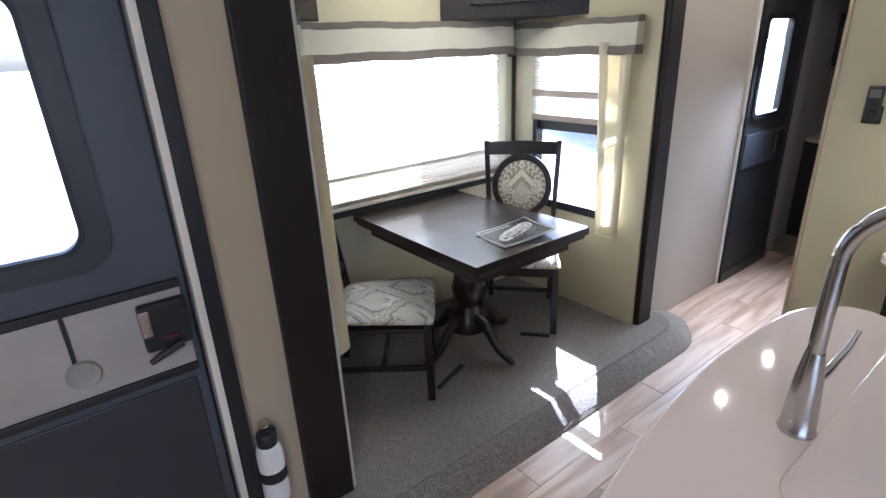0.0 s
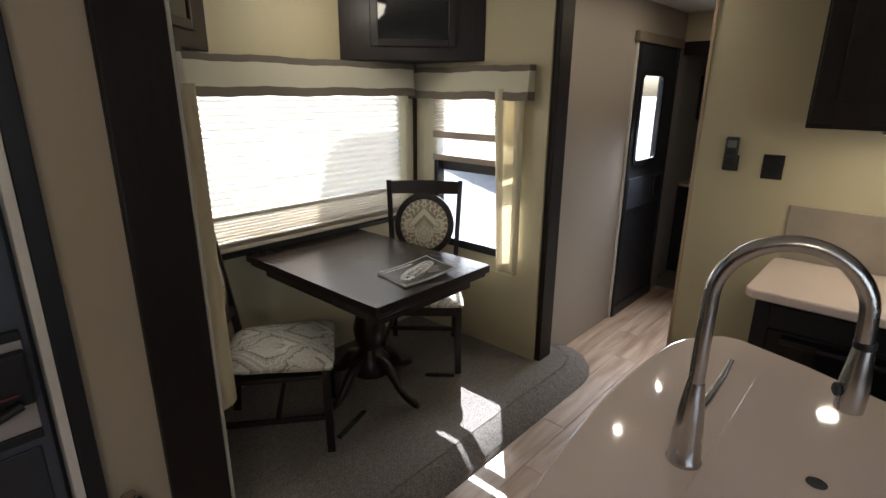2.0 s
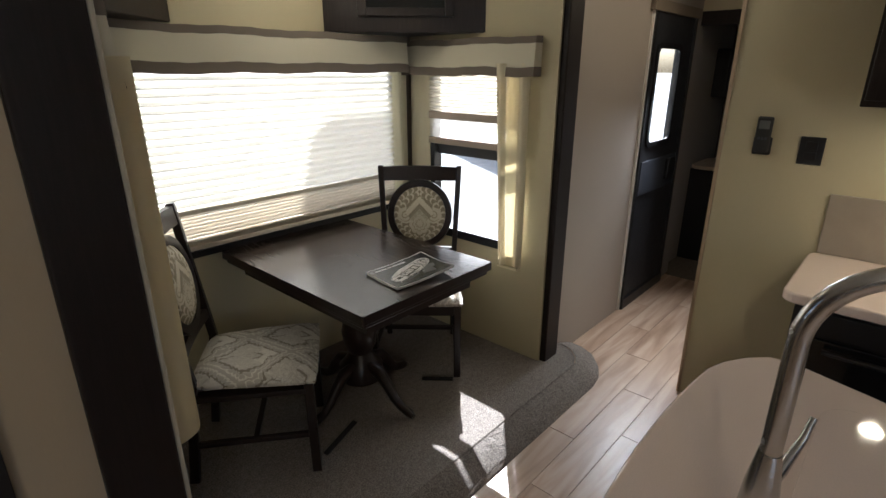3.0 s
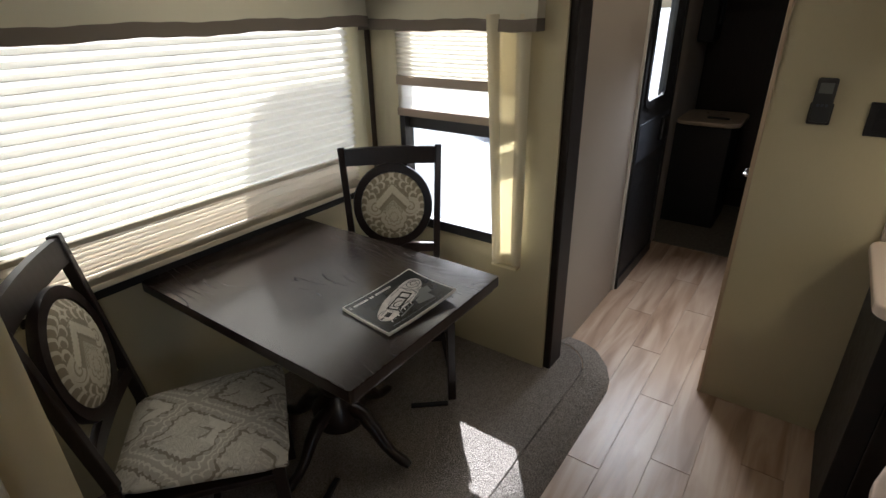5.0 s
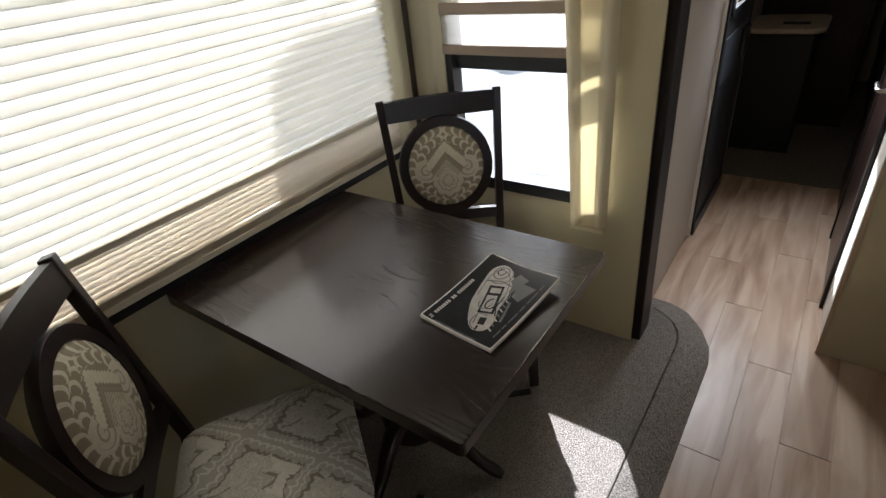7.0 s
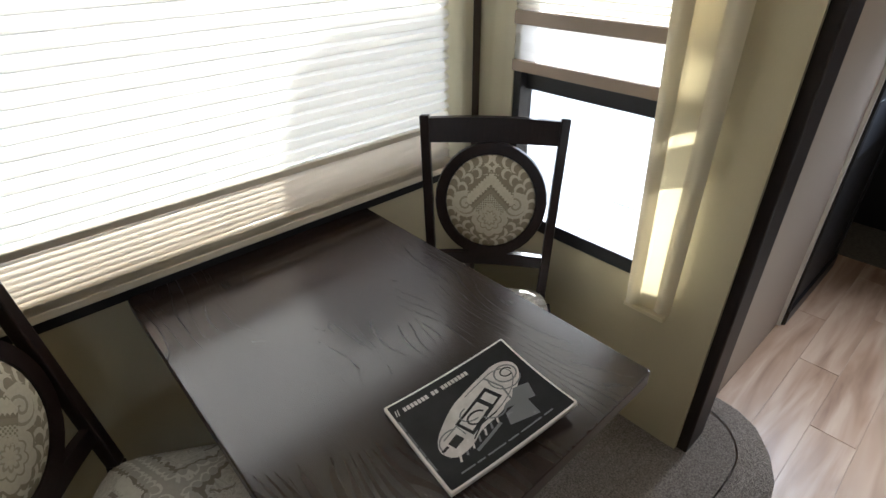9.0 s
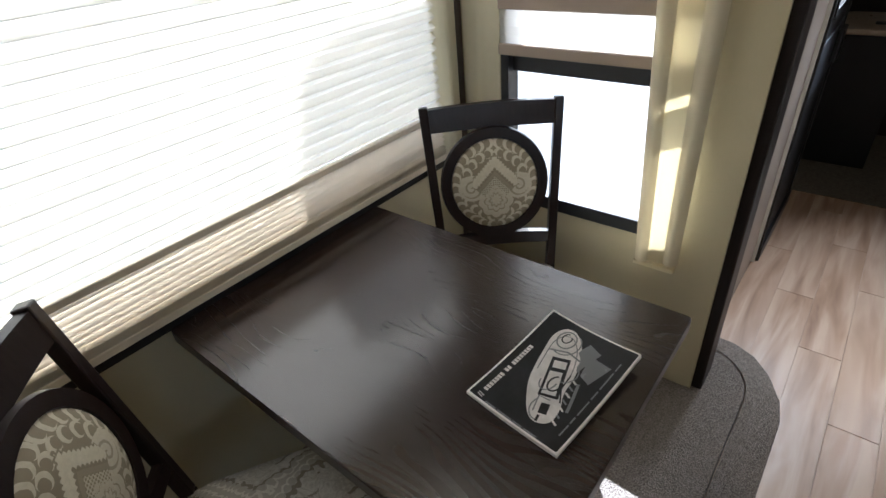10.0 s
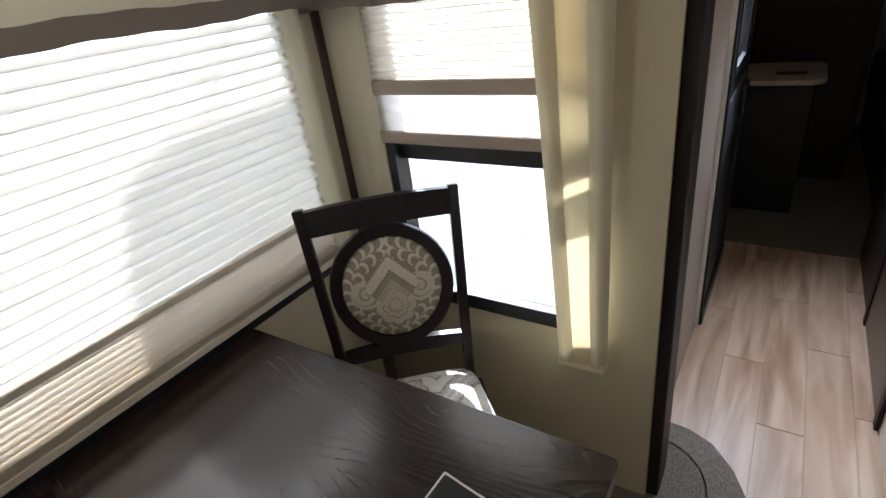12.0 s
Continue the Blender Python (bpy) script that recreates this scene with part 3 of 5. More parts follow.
# opening for an added, unseen window that lets daylight onto the side wall
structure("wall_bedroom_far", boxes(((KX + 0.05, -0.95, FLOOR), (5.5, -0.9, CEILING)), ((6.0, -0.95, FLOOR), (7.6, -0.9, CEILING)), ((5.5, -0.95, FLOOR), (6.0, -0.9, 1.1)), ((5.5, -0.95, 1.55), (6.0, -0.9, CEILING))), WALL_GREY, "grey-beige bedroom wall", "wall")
structure("wall_bedroom_divider", box((5.0, -0.9, FLOOR), (5.05, KY - 0.05, CEILING)), WALL_GREY, "grey-beige partition", "wall")
structure("ground", box((-400, -400, -1.3), (400, 400, -1.05)), CONCRETE, "pale sunlit concrete lot outside", "ground")


# unseen panel outside, its outline cut to cast the slanted shadow on the blind
caster = thing("window_awning", (3.4, 3.3, 1.7), "unseen white panel on two arms, added to shadow the large blind", "awning")
part("panel", stand(slab([(3.0, 1.72), (3.92, 1.72), (3.92, 2.34), (3.24, 2.34), (3.11, 2.27), (3.03, 2.0)], 3.6, 3.62), TO_Y), FIBRE, caster)
for ax in (3.03, 3.9):
    part("arm", tube([(ax - 0.05 if ax > 3.5 else ax + 0.05, 3.6, 2.0), (3.02 if ax < 3.5 else 3.05, 3.01, 1.95)], 0.006), FIBRE, caster)


trl = thing("travel_trailer", (15.7, 11.2, -1.05), "white travel trailer with a red stripe parked outside", "trailer")
TM = pose(14.0, 8.2, -1.05, 0, 0, 60)
part("body", stand(box((0, -1.2, 0.55), (7.0, 1.2, 3.2), 0.18, None, 4), TM), FIBRE, trl)
part("stripe", stand(box((0.15, 1.196, 1.15), (6.9, 1.206, 1.28)), TM), RED, trl, "red stripe")
part("stripe", stand(box((0.15, -1.206, 1.15), (6.9, -1.196, 1.28)), TM), RED, trl, "red stripe")
part("nose_stripe", stand(box((-0.006, -1.0, 1.15), (0.004, 1.0, 1.28)), TM), RED, trl, "red stripe")
part("trailer_window", stand(box((1.2, -1.208, 1.7), (2.4, -1.198, 2.5), 0.004), TM), BLACK, trl, "dark window")
for wx in (3.6, 4.5):
    for sy in (-1.12, 1.12):
        wh = part("wheel", stand(lathe([(0.2, -0.11), (0.36, -0.11), (0.38, -0.06), (0.38, 0.06), (0.36, 0.11), (0.2, 0.11)], pose(0, 0, 0, 90)), TM @ pose(wx, sy, 0.38)), BLACK, trl, "black tyre", True)
        part("rim", stand(lathe([(0.19, -0.115), (0.2, -0.1), (0.2, 0.1), (0.19, 0.115)], pose(0, 0, 0, 90)), TM @ pose(wx, sy, 0.38)), STEEL, wh)
part("tongue", stand(boxes(((-1.1, -0.05, 0.45), (0.3, 0.05, 0.55)), ((-0.95, -0.04, 0.0), (-0.87, 0.04, 0.45))), TM), BLACK_METAL, trl)
for k in range(6):
    tagged(part("pavement_joint", box((3.5 + 3.0 * k, 0.0, -1.05), (3.515 + 3.0 * k, 30.0, -1.045)), JOINT), "dark joint line in the concrete", "joint", "", "structure")
for k in range(4):
    tagged(part("pavement_joint", box((3.0, 4.0 + 3.0 * k, -1.05), (30.0, 4.015 + 3.0 * k, -1.0445)), JOINT), "dark joint line in the concrete", "joint", "", "structure")


# ---- windows ----
def window(name, a, b, c, d, lo, hi, to, label, bar=None):
    w = tagged(new(name), label, "window", "", "structure")
    part("window_frame", ring_frame(a + 0.028, b - 0.028, c + 0.03, d - 0.03, 0.03, lo, hi, to), BLACK, w)
    mid = (lo + hi) / 2 + 0.012
    p = part("pane", stand(box((a + 0.026, c + 0.028, mid), (b - 0.026, d - 0.028, mid + 0.004)), to), GLASS, w)
    p.visible_shadow = False
    if bar:
        part("crossbar", stand(box((a + 0.026, bar - 0.015, lo + 0.03), (b - 0.026, bar + 0.06, hi + 0.004), 0.003), to), BLACK, w)
    return w


window("window_1", BX0, BX1 + 0.1, BZ0 - 0.03, BZ1, BACK - 0.018, BACK + 0.05, TO_Y, "large black-framed window covered by a pleated shade")
# hidden bar, added to stop sun slipping under the blind onto the table
part("lower_sash", box((BX0 + 0.029, BACK + 0.002, BZ0 + 0.001), (BX1 + 0.071, BACK + 0.012, 0.862), 0.002), BLACK, bpy.data.objects["window_1"])
window("window_2", SY0, SY1, SZ0 - 0.03, SZ1, SIDE - 0.012, SIDE + 0.05, TO_X, "narrow black-framed window half covered by a shade", 1.1)


part("lower_sash", box((SIDE - 0.016, SY0 + 0.03, 0.602), (SIDE + 0.02, SY1 - 0.03, 0.652), 0.003), BLACK, bpy.data.objects["window_2"])
# added window behind the camera, out of view, a source for fill light
window("window_3", -1.3, 0.9, 0.8, 1.7, -1.45, -1.39, TO_Y, "unseen wide black-framed window, added for fill light")
# added window, out of view, to brighten the bedroom side wall
window("window_4", 5.5, 6.0, 1.1, 1.55, -0.95, -0.89, TO_Y, "unseen black-framed bedroom window, added to light the side wall")
# fill lamp in the added window, brightens the room from behind
day = new("added_window_fill", bpy.data.lights.new("added_window_fill", "AREA"))
day.data.shape, day.data.size, day.data.size_y, day.data.energy, day.data.color = "RECTANGLE", 2.1, 0.8, 1.2, (1.0, 0.93, 0.82)
day.matrix_basis = look((-0.2, -1.37, 1.25), (-0.2, 0.0, 1.0))
# frosted window of the hall door, with the sun behind it
frost = new("hall_door_daylight", bpy.data.lights.new("hall_door_daylight", "AREA"))
frost.data.shape, frost.data.size, frost.data.size_y, frost.data.energy, frost.data.color = "RECTANGLE", 0.3, 0.3, 2.2, (1.0, 0.97, 0.93)
frost.data.spread = radians(115)
frost.matrix_basis = look((4.39, 1.83, 1.37), Vector((4.39, 1.83, 1.37)) + SUN_DIR)


def pleats(a, b, z0, z1, pitch, d0, d1, to):
    """A zigzag sheet between the depths d0 and d1."""
    bm = bmesh.new()
    n = max(1, round((z1 - z0) / pitch))
    rows = []
    for i in range(2 * n + 1):
        z = z0 + (z1 - z0) * i / (2 * n)
        d = d0 if i % 2 else d1
        rows.append([bm.verts.new((a + (b - a) * k / 6, z + 0.0012 * math.sin(i * 1.7 + k * 2.1), d)) for k in range(7)])
    for r, s in zip(rows, rows[1:]):
        for k in range(6):
            bm.faces.new((r[k], r[k + 1], s[k + 1], s[k]))
    return stand(bm, to)


shade = thing("pleated_blind", (2.12, 2.92, 0.8), "cream pleated cellular shade drawn down over the window", "blind")
part("pleated_cloth", pleats(BX0 - 0.008, BX1 + 0.008, 0.972, 1.69, 0.033, 2.906, 2.923, TO_Y), BLIND, shade)
part("middle_rail", box((BX0 - 0.008, 2.9, 0.952), (BX1 + 0.008, 2.926, 0.971), 0.003), CREAM_RAIL, shade)
part("lower_cloth", pleats(BX0 - 0.008, BX1 + 0.008, 0.838, 0.951, 0.0165, 2.904, 2.924, TO_Y), NIGHT, shade)
part("stacked_cloth", pleats(BX0 - 0.008, BX1 + 0.008, 0.812, 0.837, 0.008, 2.898, 2.926, TO_Y), CREAM_RAIL, shade)
part("bottom_rail", box((BX0 - 0.008, 2.896, 0.788), (BX1 + 0.008, 2.928, 0.8115), 0.004), CREAM_RAIL, shade)

shade = thing("day_night_shade", (2.985, 2.42, 1.15), "cream shade with two taupe rails over the narrow window", "blind")
part("pleated_cloth", pleats(SY0, SY1 - 0.002, 1.326, 1.68, 0.018, 2.978, 2.99, TO_X), BLIND, shade)
part("middle_rail", box((2.972, SY0, 1.288), (2.992, SY1 - 0.002, 1.327), 0.003), RAIL, shade)
part("sheer_cloth", pleats(SY0, SY1 - 0.002, 1.183, 1.288, 0.0525, 2.982, 2.986, TO_X), SHEER, shade)
part("bottom_rail", box((2.972, SY0, 1.148), (2.992, SY1 - 0.002, 1.183), 0.003), RAIL, shade)


def wavy(a, b, z0, z1, depth, amp, waves, to, taper=0.0, phase=0.0, na=40, nz=12, thick=0.003, ripple=0.4):
    """A hanging cloth with soft folds."""
    bm = bmesh.new()
    rows = []
    for j in range(nz + 1):
        v = j / nz
        row = []
        for i in range(na + 1):
            u = i / na
            mid = (a + b) / 2
            x = mid + (a + (b - a) * u - mid) * (1 - taper * (1 - v))
            d = depth + amp * math.sin(6.283 * waves * u + phase + 0.5 * v) * (0.6 + 0.4 * (1 - v)) + amp * ripple * math.sin(17 * u + 3 * v)
            row.append(bm.verts.new((x, z0 + (z1 - z0) * v, d)))
        rows.append(row)
    for r, s in zip(rows, rows[1:]):
        for i in range(na):
            bm.faces.new((r[i], r[i + 1], s[i + 1], s[i]))
    bm.normal_update()
    bmesh.ops.solidify(bm, geom=bm.faces[:], thickness=thick)
    return stand(bm, to)


def curtain(name, a, b, z0, z1, depth, amp, waves, to, label, taper=0.0, phase=0.0, ripple=0.4):
    c = tagged(part(name, wavy(a, b, z0, z1, depth, amp, waves, to, taper, phase, ripple=ripple), DRAPE if name == "side_drape" else CURTAIN, None, "", True), label, "curtain")
    return c


hung = thing("curtain", (SIDE - 0.05, 2.14, 0.535), "cream curtain panel hanging beside the narrow window", "curtain")
HEM = cloth("curtain_hem", (0.8, 0.73, 0.55), 0.25)


def fold(name, u0, u1, mat, label=""):
    """One upright strip of the hanging panel, between the shares u0 and u1 of its width."""
    bm = bmesh.new()
    rows = []
    for j in range(25):
        z = 0.545 + 1.035 * j / 24
        s = j / 24
        row = []
        for i in range(11):
            u = u0 + (u1 - u0) * i / 10
            y = 2.188 + 0.052 * s - u * (0.128 + 0.052 * s)
            x = 2.93 + 0.03 * u - 0.016 * math.sin(3.1416 * min(1.0, u / 0.32)) * (u < 0.32) - 0.014 * math.sin(3.1416 * (u - 0.68) / 0.32) * (u > 0.68) + 0.003 * math.sin(7 * u + 5 * s)
            row.append(bm.verts.new((x, y, z)))
        rows.append(row)
    for r, t in zip(rows, rows[1:]):
        for i in range(10):
            bm.faces.new((r[i], r[i + 1], t[i + 1], t[i]))
    bm.normal_update()
    bmesh.ops.solidify(bm, geom=bm.faces[:], thickness=0.002 if mat is CURTAIN else 0.004)
    return part(name, bm, mat, hung, label, True)


fold("fold", 0.0, 0.3, HEM, "doubled edge of the cloth")
fold("cloth", 0.302, 0.66, CURTAIN)
fold("fold", 0.662, 1.0, HEM, "doubled edge of the cloth")
fold_hem = bmesh.new()
box((2.925, 2.062, 0.53), (2.966, 2.192, 0.5445), 0.003, fold_hem)
part("hem", fold_hem, CURTAIN, hung, "pale stitched hem")
bm = bmesh.new()
rows = []
for j in range(13):
    rise = j / 12
    row = []
    for i in range(37):
        a = radians(-100 + 200 * i / 36)
        row.append(bm.verts.new((1.128 + (0.098 - 0.012 * rise) * math.cos(a) + 0.002 * math.sin(5 * a + 2 * rise), 2.045 + 0.078 * math.sin(a), 0.56 + 1.02 * rise)))
    rows.append(row)
for r, t in zip(rows, rows[1:]):
    for i in range(36):
        bm.faces.new((r[i], r[i + 1], t[i + 1], t[i]))
bm.normal_update()
bmesh.ops.solidify(bm, geom=bm.faces[:], thickness=0.002)
tagged(part("curtain", bm, CURTAIN, None, "", True), "cream curtain gathered in one soft roll at the recess edge", "curtain")
curtain("side_drape", BX1 - 0.004, SIDE - 0.04, 0.79, 1.6, BACK - 0.03, 0.004, 1.5, TO_Y, "narrow flat cream drape beside the large window")
curtain("side_drape", 1.235, BX0 - 0.012, 0.745, 1.6, BACK - 0.014, 0.004, 1.5, TO_Y, "narrow flat cream drape beside the large window")
curtain("side_drape", SY1 + 0.006, BACK - 0.045, 0.62, 1.6, SIDE - 0.012, 0.004, 1.2, TO_X, "narrow flat cream drape in the corner")


def valance(name, a, b, z0, z1, front, back, to, label):
    v = thing(name, (0, 0, 0), label, "valance")
    h = z1 - z0
    cuts = (z0, z0 + 0.24 * h, z0 + 0.83 * h, z1)
    for nm, lo, hi, mat in (("lower_band", cuts[0], cuts[1], BAND), ("cloth", cuts[1], cuts[2], VAL), ("upper_band", cuts[2], cuts[3], BAND)):
        bm = bmesh.new()
        n = 48
        sgn = 1 if back > front else -1
        proud = 0.0 if nm == "cloth" else 0.002
        outer, inner = [(a - proud, back)], [(a + 0.01, back)]
        for i in range(n + 1):
            u = i / n
            d = front + sgn * (0.004 * math.sin(9 * u * (b - a) / 0.7) + 0.0025 * math.sin(31 * u))
            outer.append((a - proud + (b - a + 2 * proud) * u, d - sgn * proud))
            inner.append((a + 0.01 + (b - a - 0.02) * u, d + sgn * 0.01))
        outer.append((b + proud, back))
        inner.append((b - 0.01, back))
        levels = []
        for z in (lo, (lo + hi) / 2, hi):
            flare = 0.014 * (z1 - z) / h
            levels.append([[bm.verts.new((x, z + 0.003 * math.sin(14 * x) + 0.0015 * math.sin(47 * x + 20 * z), d - sgn * flare * (0.0 if d == back else 1.0))) for x, d in path] for path in (outer, inner)])
        last = len(outer) - 1
        for (o0, i0), (o1, i1) in zip(levels, levels[1:]):
            for k in range(last):
                bm.faces.new((o0[k], o0[k + 1], o1[k + 1], o1[k]))
                bm.faces.new((i0[k + 1], i0[k], i1[k], i1[k + 1]))
            bm.faces.new((i0[0], o0[0], o1[0], i1[0]))
            bm.faces.new((o0[last], i0[last], i1[last], o1[last]))
        for o, i in (levels[0], levels[-1]):
            for k in range(last):
                bm.faces.new((o[k], i[k], i[k + 1], o[k + 1]))
        part(nm, stand(bm, to), mat, v, "" if nm == "cloth" else "taupe fabric band", True)
    return v


valance("valance", 1.19, 2.908, 1.535, 1.72, 2.85, 2.945, TO_Y, "cream fabric valance with taupe bands over the large window")
valance("valance", 2.03, 2.912, 1.52, 1.702, 2.945, 3.0, TO_X, "cream fabric valance with taupe bands over the narrow window")
valance("valance", 1.985, 2.945, 1.51, 1.69, 1.165, 1.125, TO_X, "cream fabric valance with taupe bands at the recess edge")


# ---- overhead corner cabinets ----
def corner_cabinet(corner, sx, label):
    """A cupboard across a corner; sx: the way to the room along x."""
    x, y = corner
    c = thing("overhead_cabinet", (x, y, 1.728), label, "cabinet")
    foot = [(x, y), (x + sx * 0.57, y), (x, y - 0.575)]
    part("body", slab(foot if sx < 0 else foot[::-1], 1.728, SLIDE_CEILING - 0.002, 0.003, 1), CAB, c)
    p, q = Vector((x + sx * 0.57, y, 0)), Vector((x, y - 0.575, 0))
    if sx > 0:
        p, q = q, p
    along = (q - p).normalized()
    out = Vector((along.y, -along.x, 0))
    m = Matrix(((along.x, 0, out.x, p.x), (along.y, 0, out.y, p.y), (0, 1, 0, 0), (0, 0, 0, 1)))
    ln = (q - p).length
    a, b, z0, z1 = 0.21 * ln, 0.8 * ln, 1.84, 2.05
    door = part("door", stand(boxes(((a, z0 - 0.04, 0.001), (a + 0.045, z1 + 0.03, 0.02)), ((b - 0.045, z0 - 0.04, 0.001), (b, z1 + 0.03, 0.02)),
                                    ((a + 0.045, z0 - 0.04, 0.001), (b - 0.045, z0, 0.02)), ((a + 0.045, z1 - 0.01, 0.001), (b - 0.045, z1 + 0.03, 0.02)), bevel=0.004), m), CAB, c)
    part("door_glass", stand(box((a + 0.04, z0 - 0.004, 0.004), (b - 0.04, z1, 0.01)), m), plain("smoked_glass", (0.012, 0.012, 0.012), 0.06, vary=0.05), door, "dark glossy glass panel")
    return c


corner_cabinet((SIDE - 0.002, BACK - 0.002), -1, "dark wood corner cabinet with a glass door, overhead")
corner_cabinet((LEFT + 0.002, BACK - 0.002), 1, "dark wood corner cabinet with a glass door, overhead")


# ---- dining table ----
def table():
    t = thing("dining_table", (2.12, 2.4, 0.0), "espresso-stained wooden dining table with a turned pedestal", "table")
    x0, x1, y0, y1 = 1.75, 2.488, 1.9, 2.93
    bm = slab(rounded(x0, y0, x1, y1, 0.012, 3), 0.712, 0.75, 0.0035, 2)
    for face in bm.faces:
        face.normal_update()
        face.material_index = 0 if abs(face.normal.z) > 0.9 else 1
    part("tabletop", bm, [TABLE, CHAIR], t)
    bm = slab(rounded(x0 + 0.014, y0 + 0.014, x1 - 0.014, y1 - 0.014, 0.01, 2), 0.69, 0.7118, 0.006, 2)
    part("moulding", bm, CHAIR, t)
    bm = boxes(((x0 + 0.07, y0 + 0.07, 0.63), (x1 - 0.07, y0 + 0.09, 0.6898)), ((x0 + 0.07, y1 - 0.09, 0.63), (x1 - 0.07, y1 - 0.07, 0.6898)),
               ((x0 + 0.07, y0 + 0.09, 0.63), (x0 + 0.09, y1 - 0.09, 0.6898)), ((x1 - 0.09, y0 + 0.09, 0.63), (x1 - 0.07, y1 - 0.09, 0.6898)))
    part("apron", bm, CHAIR, t)
    c = pose(2.12, 2.4, 0)
    prof = [(0.05, 0.1), (0.1, 0.13), (0.105, 0.2), (0.07, 0.24), (0.055, 0.27), (0.075, 0.31), (0.085, 0.38), (0.07, 0.45), (0.05, 0.5), (0.06, 0.53), (0.06, 0.56), (0.1, 0.6), (0.12, 0.6295)]
    part("pedestal", lathe(prof, c, 28), CHAIR, t, "", True)
    for k in range(4):
        a = radians(90 * k - 84)
        d = Vector((math.cos(a), math.sin(a), 0))
        o = Vector((2.12, 2.4, 0))
        pts = [o + d * r + Vector((0, 0, z)) for r, z in ((0.06, 0.2), (0.12, 0.19), (0.17, 0.14), (0.21, 0.085), (0.25, 0.055), (0.3, 0.04), (0.325, 0.03))]
        part("leg", tube(pts, [0.045, 0.042, 0.036, 0.03, 0.028, 0.03, 0.02], 12, (0.7, 1.0)), CHAIR, t, "", True)
    return t


table()


# ---- chairs: built facing +y, then turned ----
def chair():
    c = thing("dining_chair", (0, 0, 0), "dark wooden dining chair with damask seat and round padded back", "chair", "chairs at the table")

    def bar(p, q, w, d, name, bev=0.004, label=""):
        p, q = Vector(p), Vector(q)
        z = (q - p).normalized()
        y = Vector((0, 1, 0)) - z * z.y
        if y.length < 0.1:
            y = Vector((0, 0, 1)) - z * z.z
        y.normalize()
        x = y.cross(z)
        m = Matrix(((x.x, y.x, z.x, p.x), (x.y, y.y, z.y, p.y), (x.z, y.z, z.z, p.z), (0, 0, 0, 1)))
        return part(name, stand(box((-w / 2, -d / 2, 0), (w / 2, d / 2, (q - p).length), bev), m), CHAIR, c, label)

    # padded seat
    bm = bmesh.new()
    n, grid = 14, []
    for j in range(n + 1):
        row = []
        for i in range(n + 1):
            u, v = 2 * i / n - 1, 2 * j / n - 1
            half = 0.2 + 0.048 * (v + 1) / 2
            e = max(abs(u), abs(v))
            z = 0.475 - 0.03 * e ** 6 - 0.012 * (u * u + v * v) / 2
            cu, cv = u, v
            if abs(u) > 0.85 and abs(v) > 0.85:
                cu, cv = u * 0.975, v * 0.975
            row.append(bm.verts.new((half * cu, 0.03 + 0.235 * cv, z)))
        grid.append(row)
    for j in range(n):
        for i in range(n):
            bm.faces.new((grid[j][i], grid[j][i + 1], grid[j + 1][i + 1], grid[j + 1][i]))
    rim = [grid[0][i] for i in range(n)] + [grid[j][n] for j in range(n)] + [grid[n][i] for i in range(n, 0, -1)] + [grid[j][0] for j in range(n, 0, -1)]
    low = [bm.verts.new((v.co.x * 0.99, 0.03 + (v.co.y - 0.03) * 0.99, 0.418)) for v in rim]
    mid = [bm.verts.new((v.co.x * 1.012, 0.03 + (v.co.y - 0.03) * 1.012, 0.432)) for v in rim]
    k = len(rim)
    for i in range(k):
        bm.faces.new((rim[i], rim[(i + 1) % k], mid[(i + 1) % k], mid[i]))
        bm.faces.new((mid[i], mid[(i + 1) % k], low[(i + 1) % k], low[i]))
    bm.faces.new(low)
    part("seat", bm, SEAT, c, "cream and taupe damask upholstered seat", True)
    part("front_rail", box((-0.205, 0.215, 0.355), (0.205, 0.24, 0.417), 0.003), CHAIR, c)
    part("back_rail", box((-0.18, -0.2, 0.355), (0.18, -0.178, 0.417), 0.003), CHAIR, c)
    for s in (-1, 1):
        bar((s * 0.218, 0.235, 0.0), (s * 0.216, 0.23, 0.417), 0.036, 0.036, "front_leg")
        bar((s * 0.195, -0.24, 0.0), (s * 0.192, -0.19, 0.44), 0.032, 0.036, "back_leg")
        bar((s * 0.192, -0.19, 0.44), (s * 0.222, -0.285, 1.037), 0.03, 0.034, "back_post")
        bar((s * 0.2, -0.185, 0.385), (s * 0.208, 0.22, 0.385), 0.055, 0.022, "side_rail", 0.003)
        bar((s * 0.196, -0.205, 0.17), (s * 0.208, 0.225, 0.17), 0.022, 0.022, "side_stretcher", 0.003)
    part("cross_stretcher", box((-0.2, -0.0, 0.16), (0.2, 0.022, 0.182), 0.003), CHAIR, c)

    def on_back(z):
        return -0.19 - 0.095 * (z - 0.44) / 0.61

    # curved top rail and lower rail
    for nm, z0, z1, w in (("top_rail", 0.955, 1.03, 0.212), ("lower_rail", 0.535, 0.575, 0.19)):
        bm = bmesh.new()
        cols = []
        for i in range(13):
            u = 2 * i / 12 - 1
            bow = -0.012 * (1 - u * u)
            cols.append([bm.verts.new((w * u, on_back(z) + bow + d, z)) for z, d in ((z0, -0.011), (z1 + 0.004 * (1 - u * u), -0.011), (z1 + 0.004 * (1 - u * u), 0.011), (z0, 0.011))])
        for a, b in zip(cols, cols[1:]):
            for q in range(4):
                bm.faces.new((a[q], a[(q + 1) % 4], b[(q + 1) % 4], b[q]))
        bm.faces.new(cols[0])
        bm.faces.new(cols[-1][::-1])
        part(nm, bm, CHAIR, c)
    # round frame with its pad, leaning with the posts
    tilt = math.degrees(math.atan2(0.095, 0.61))
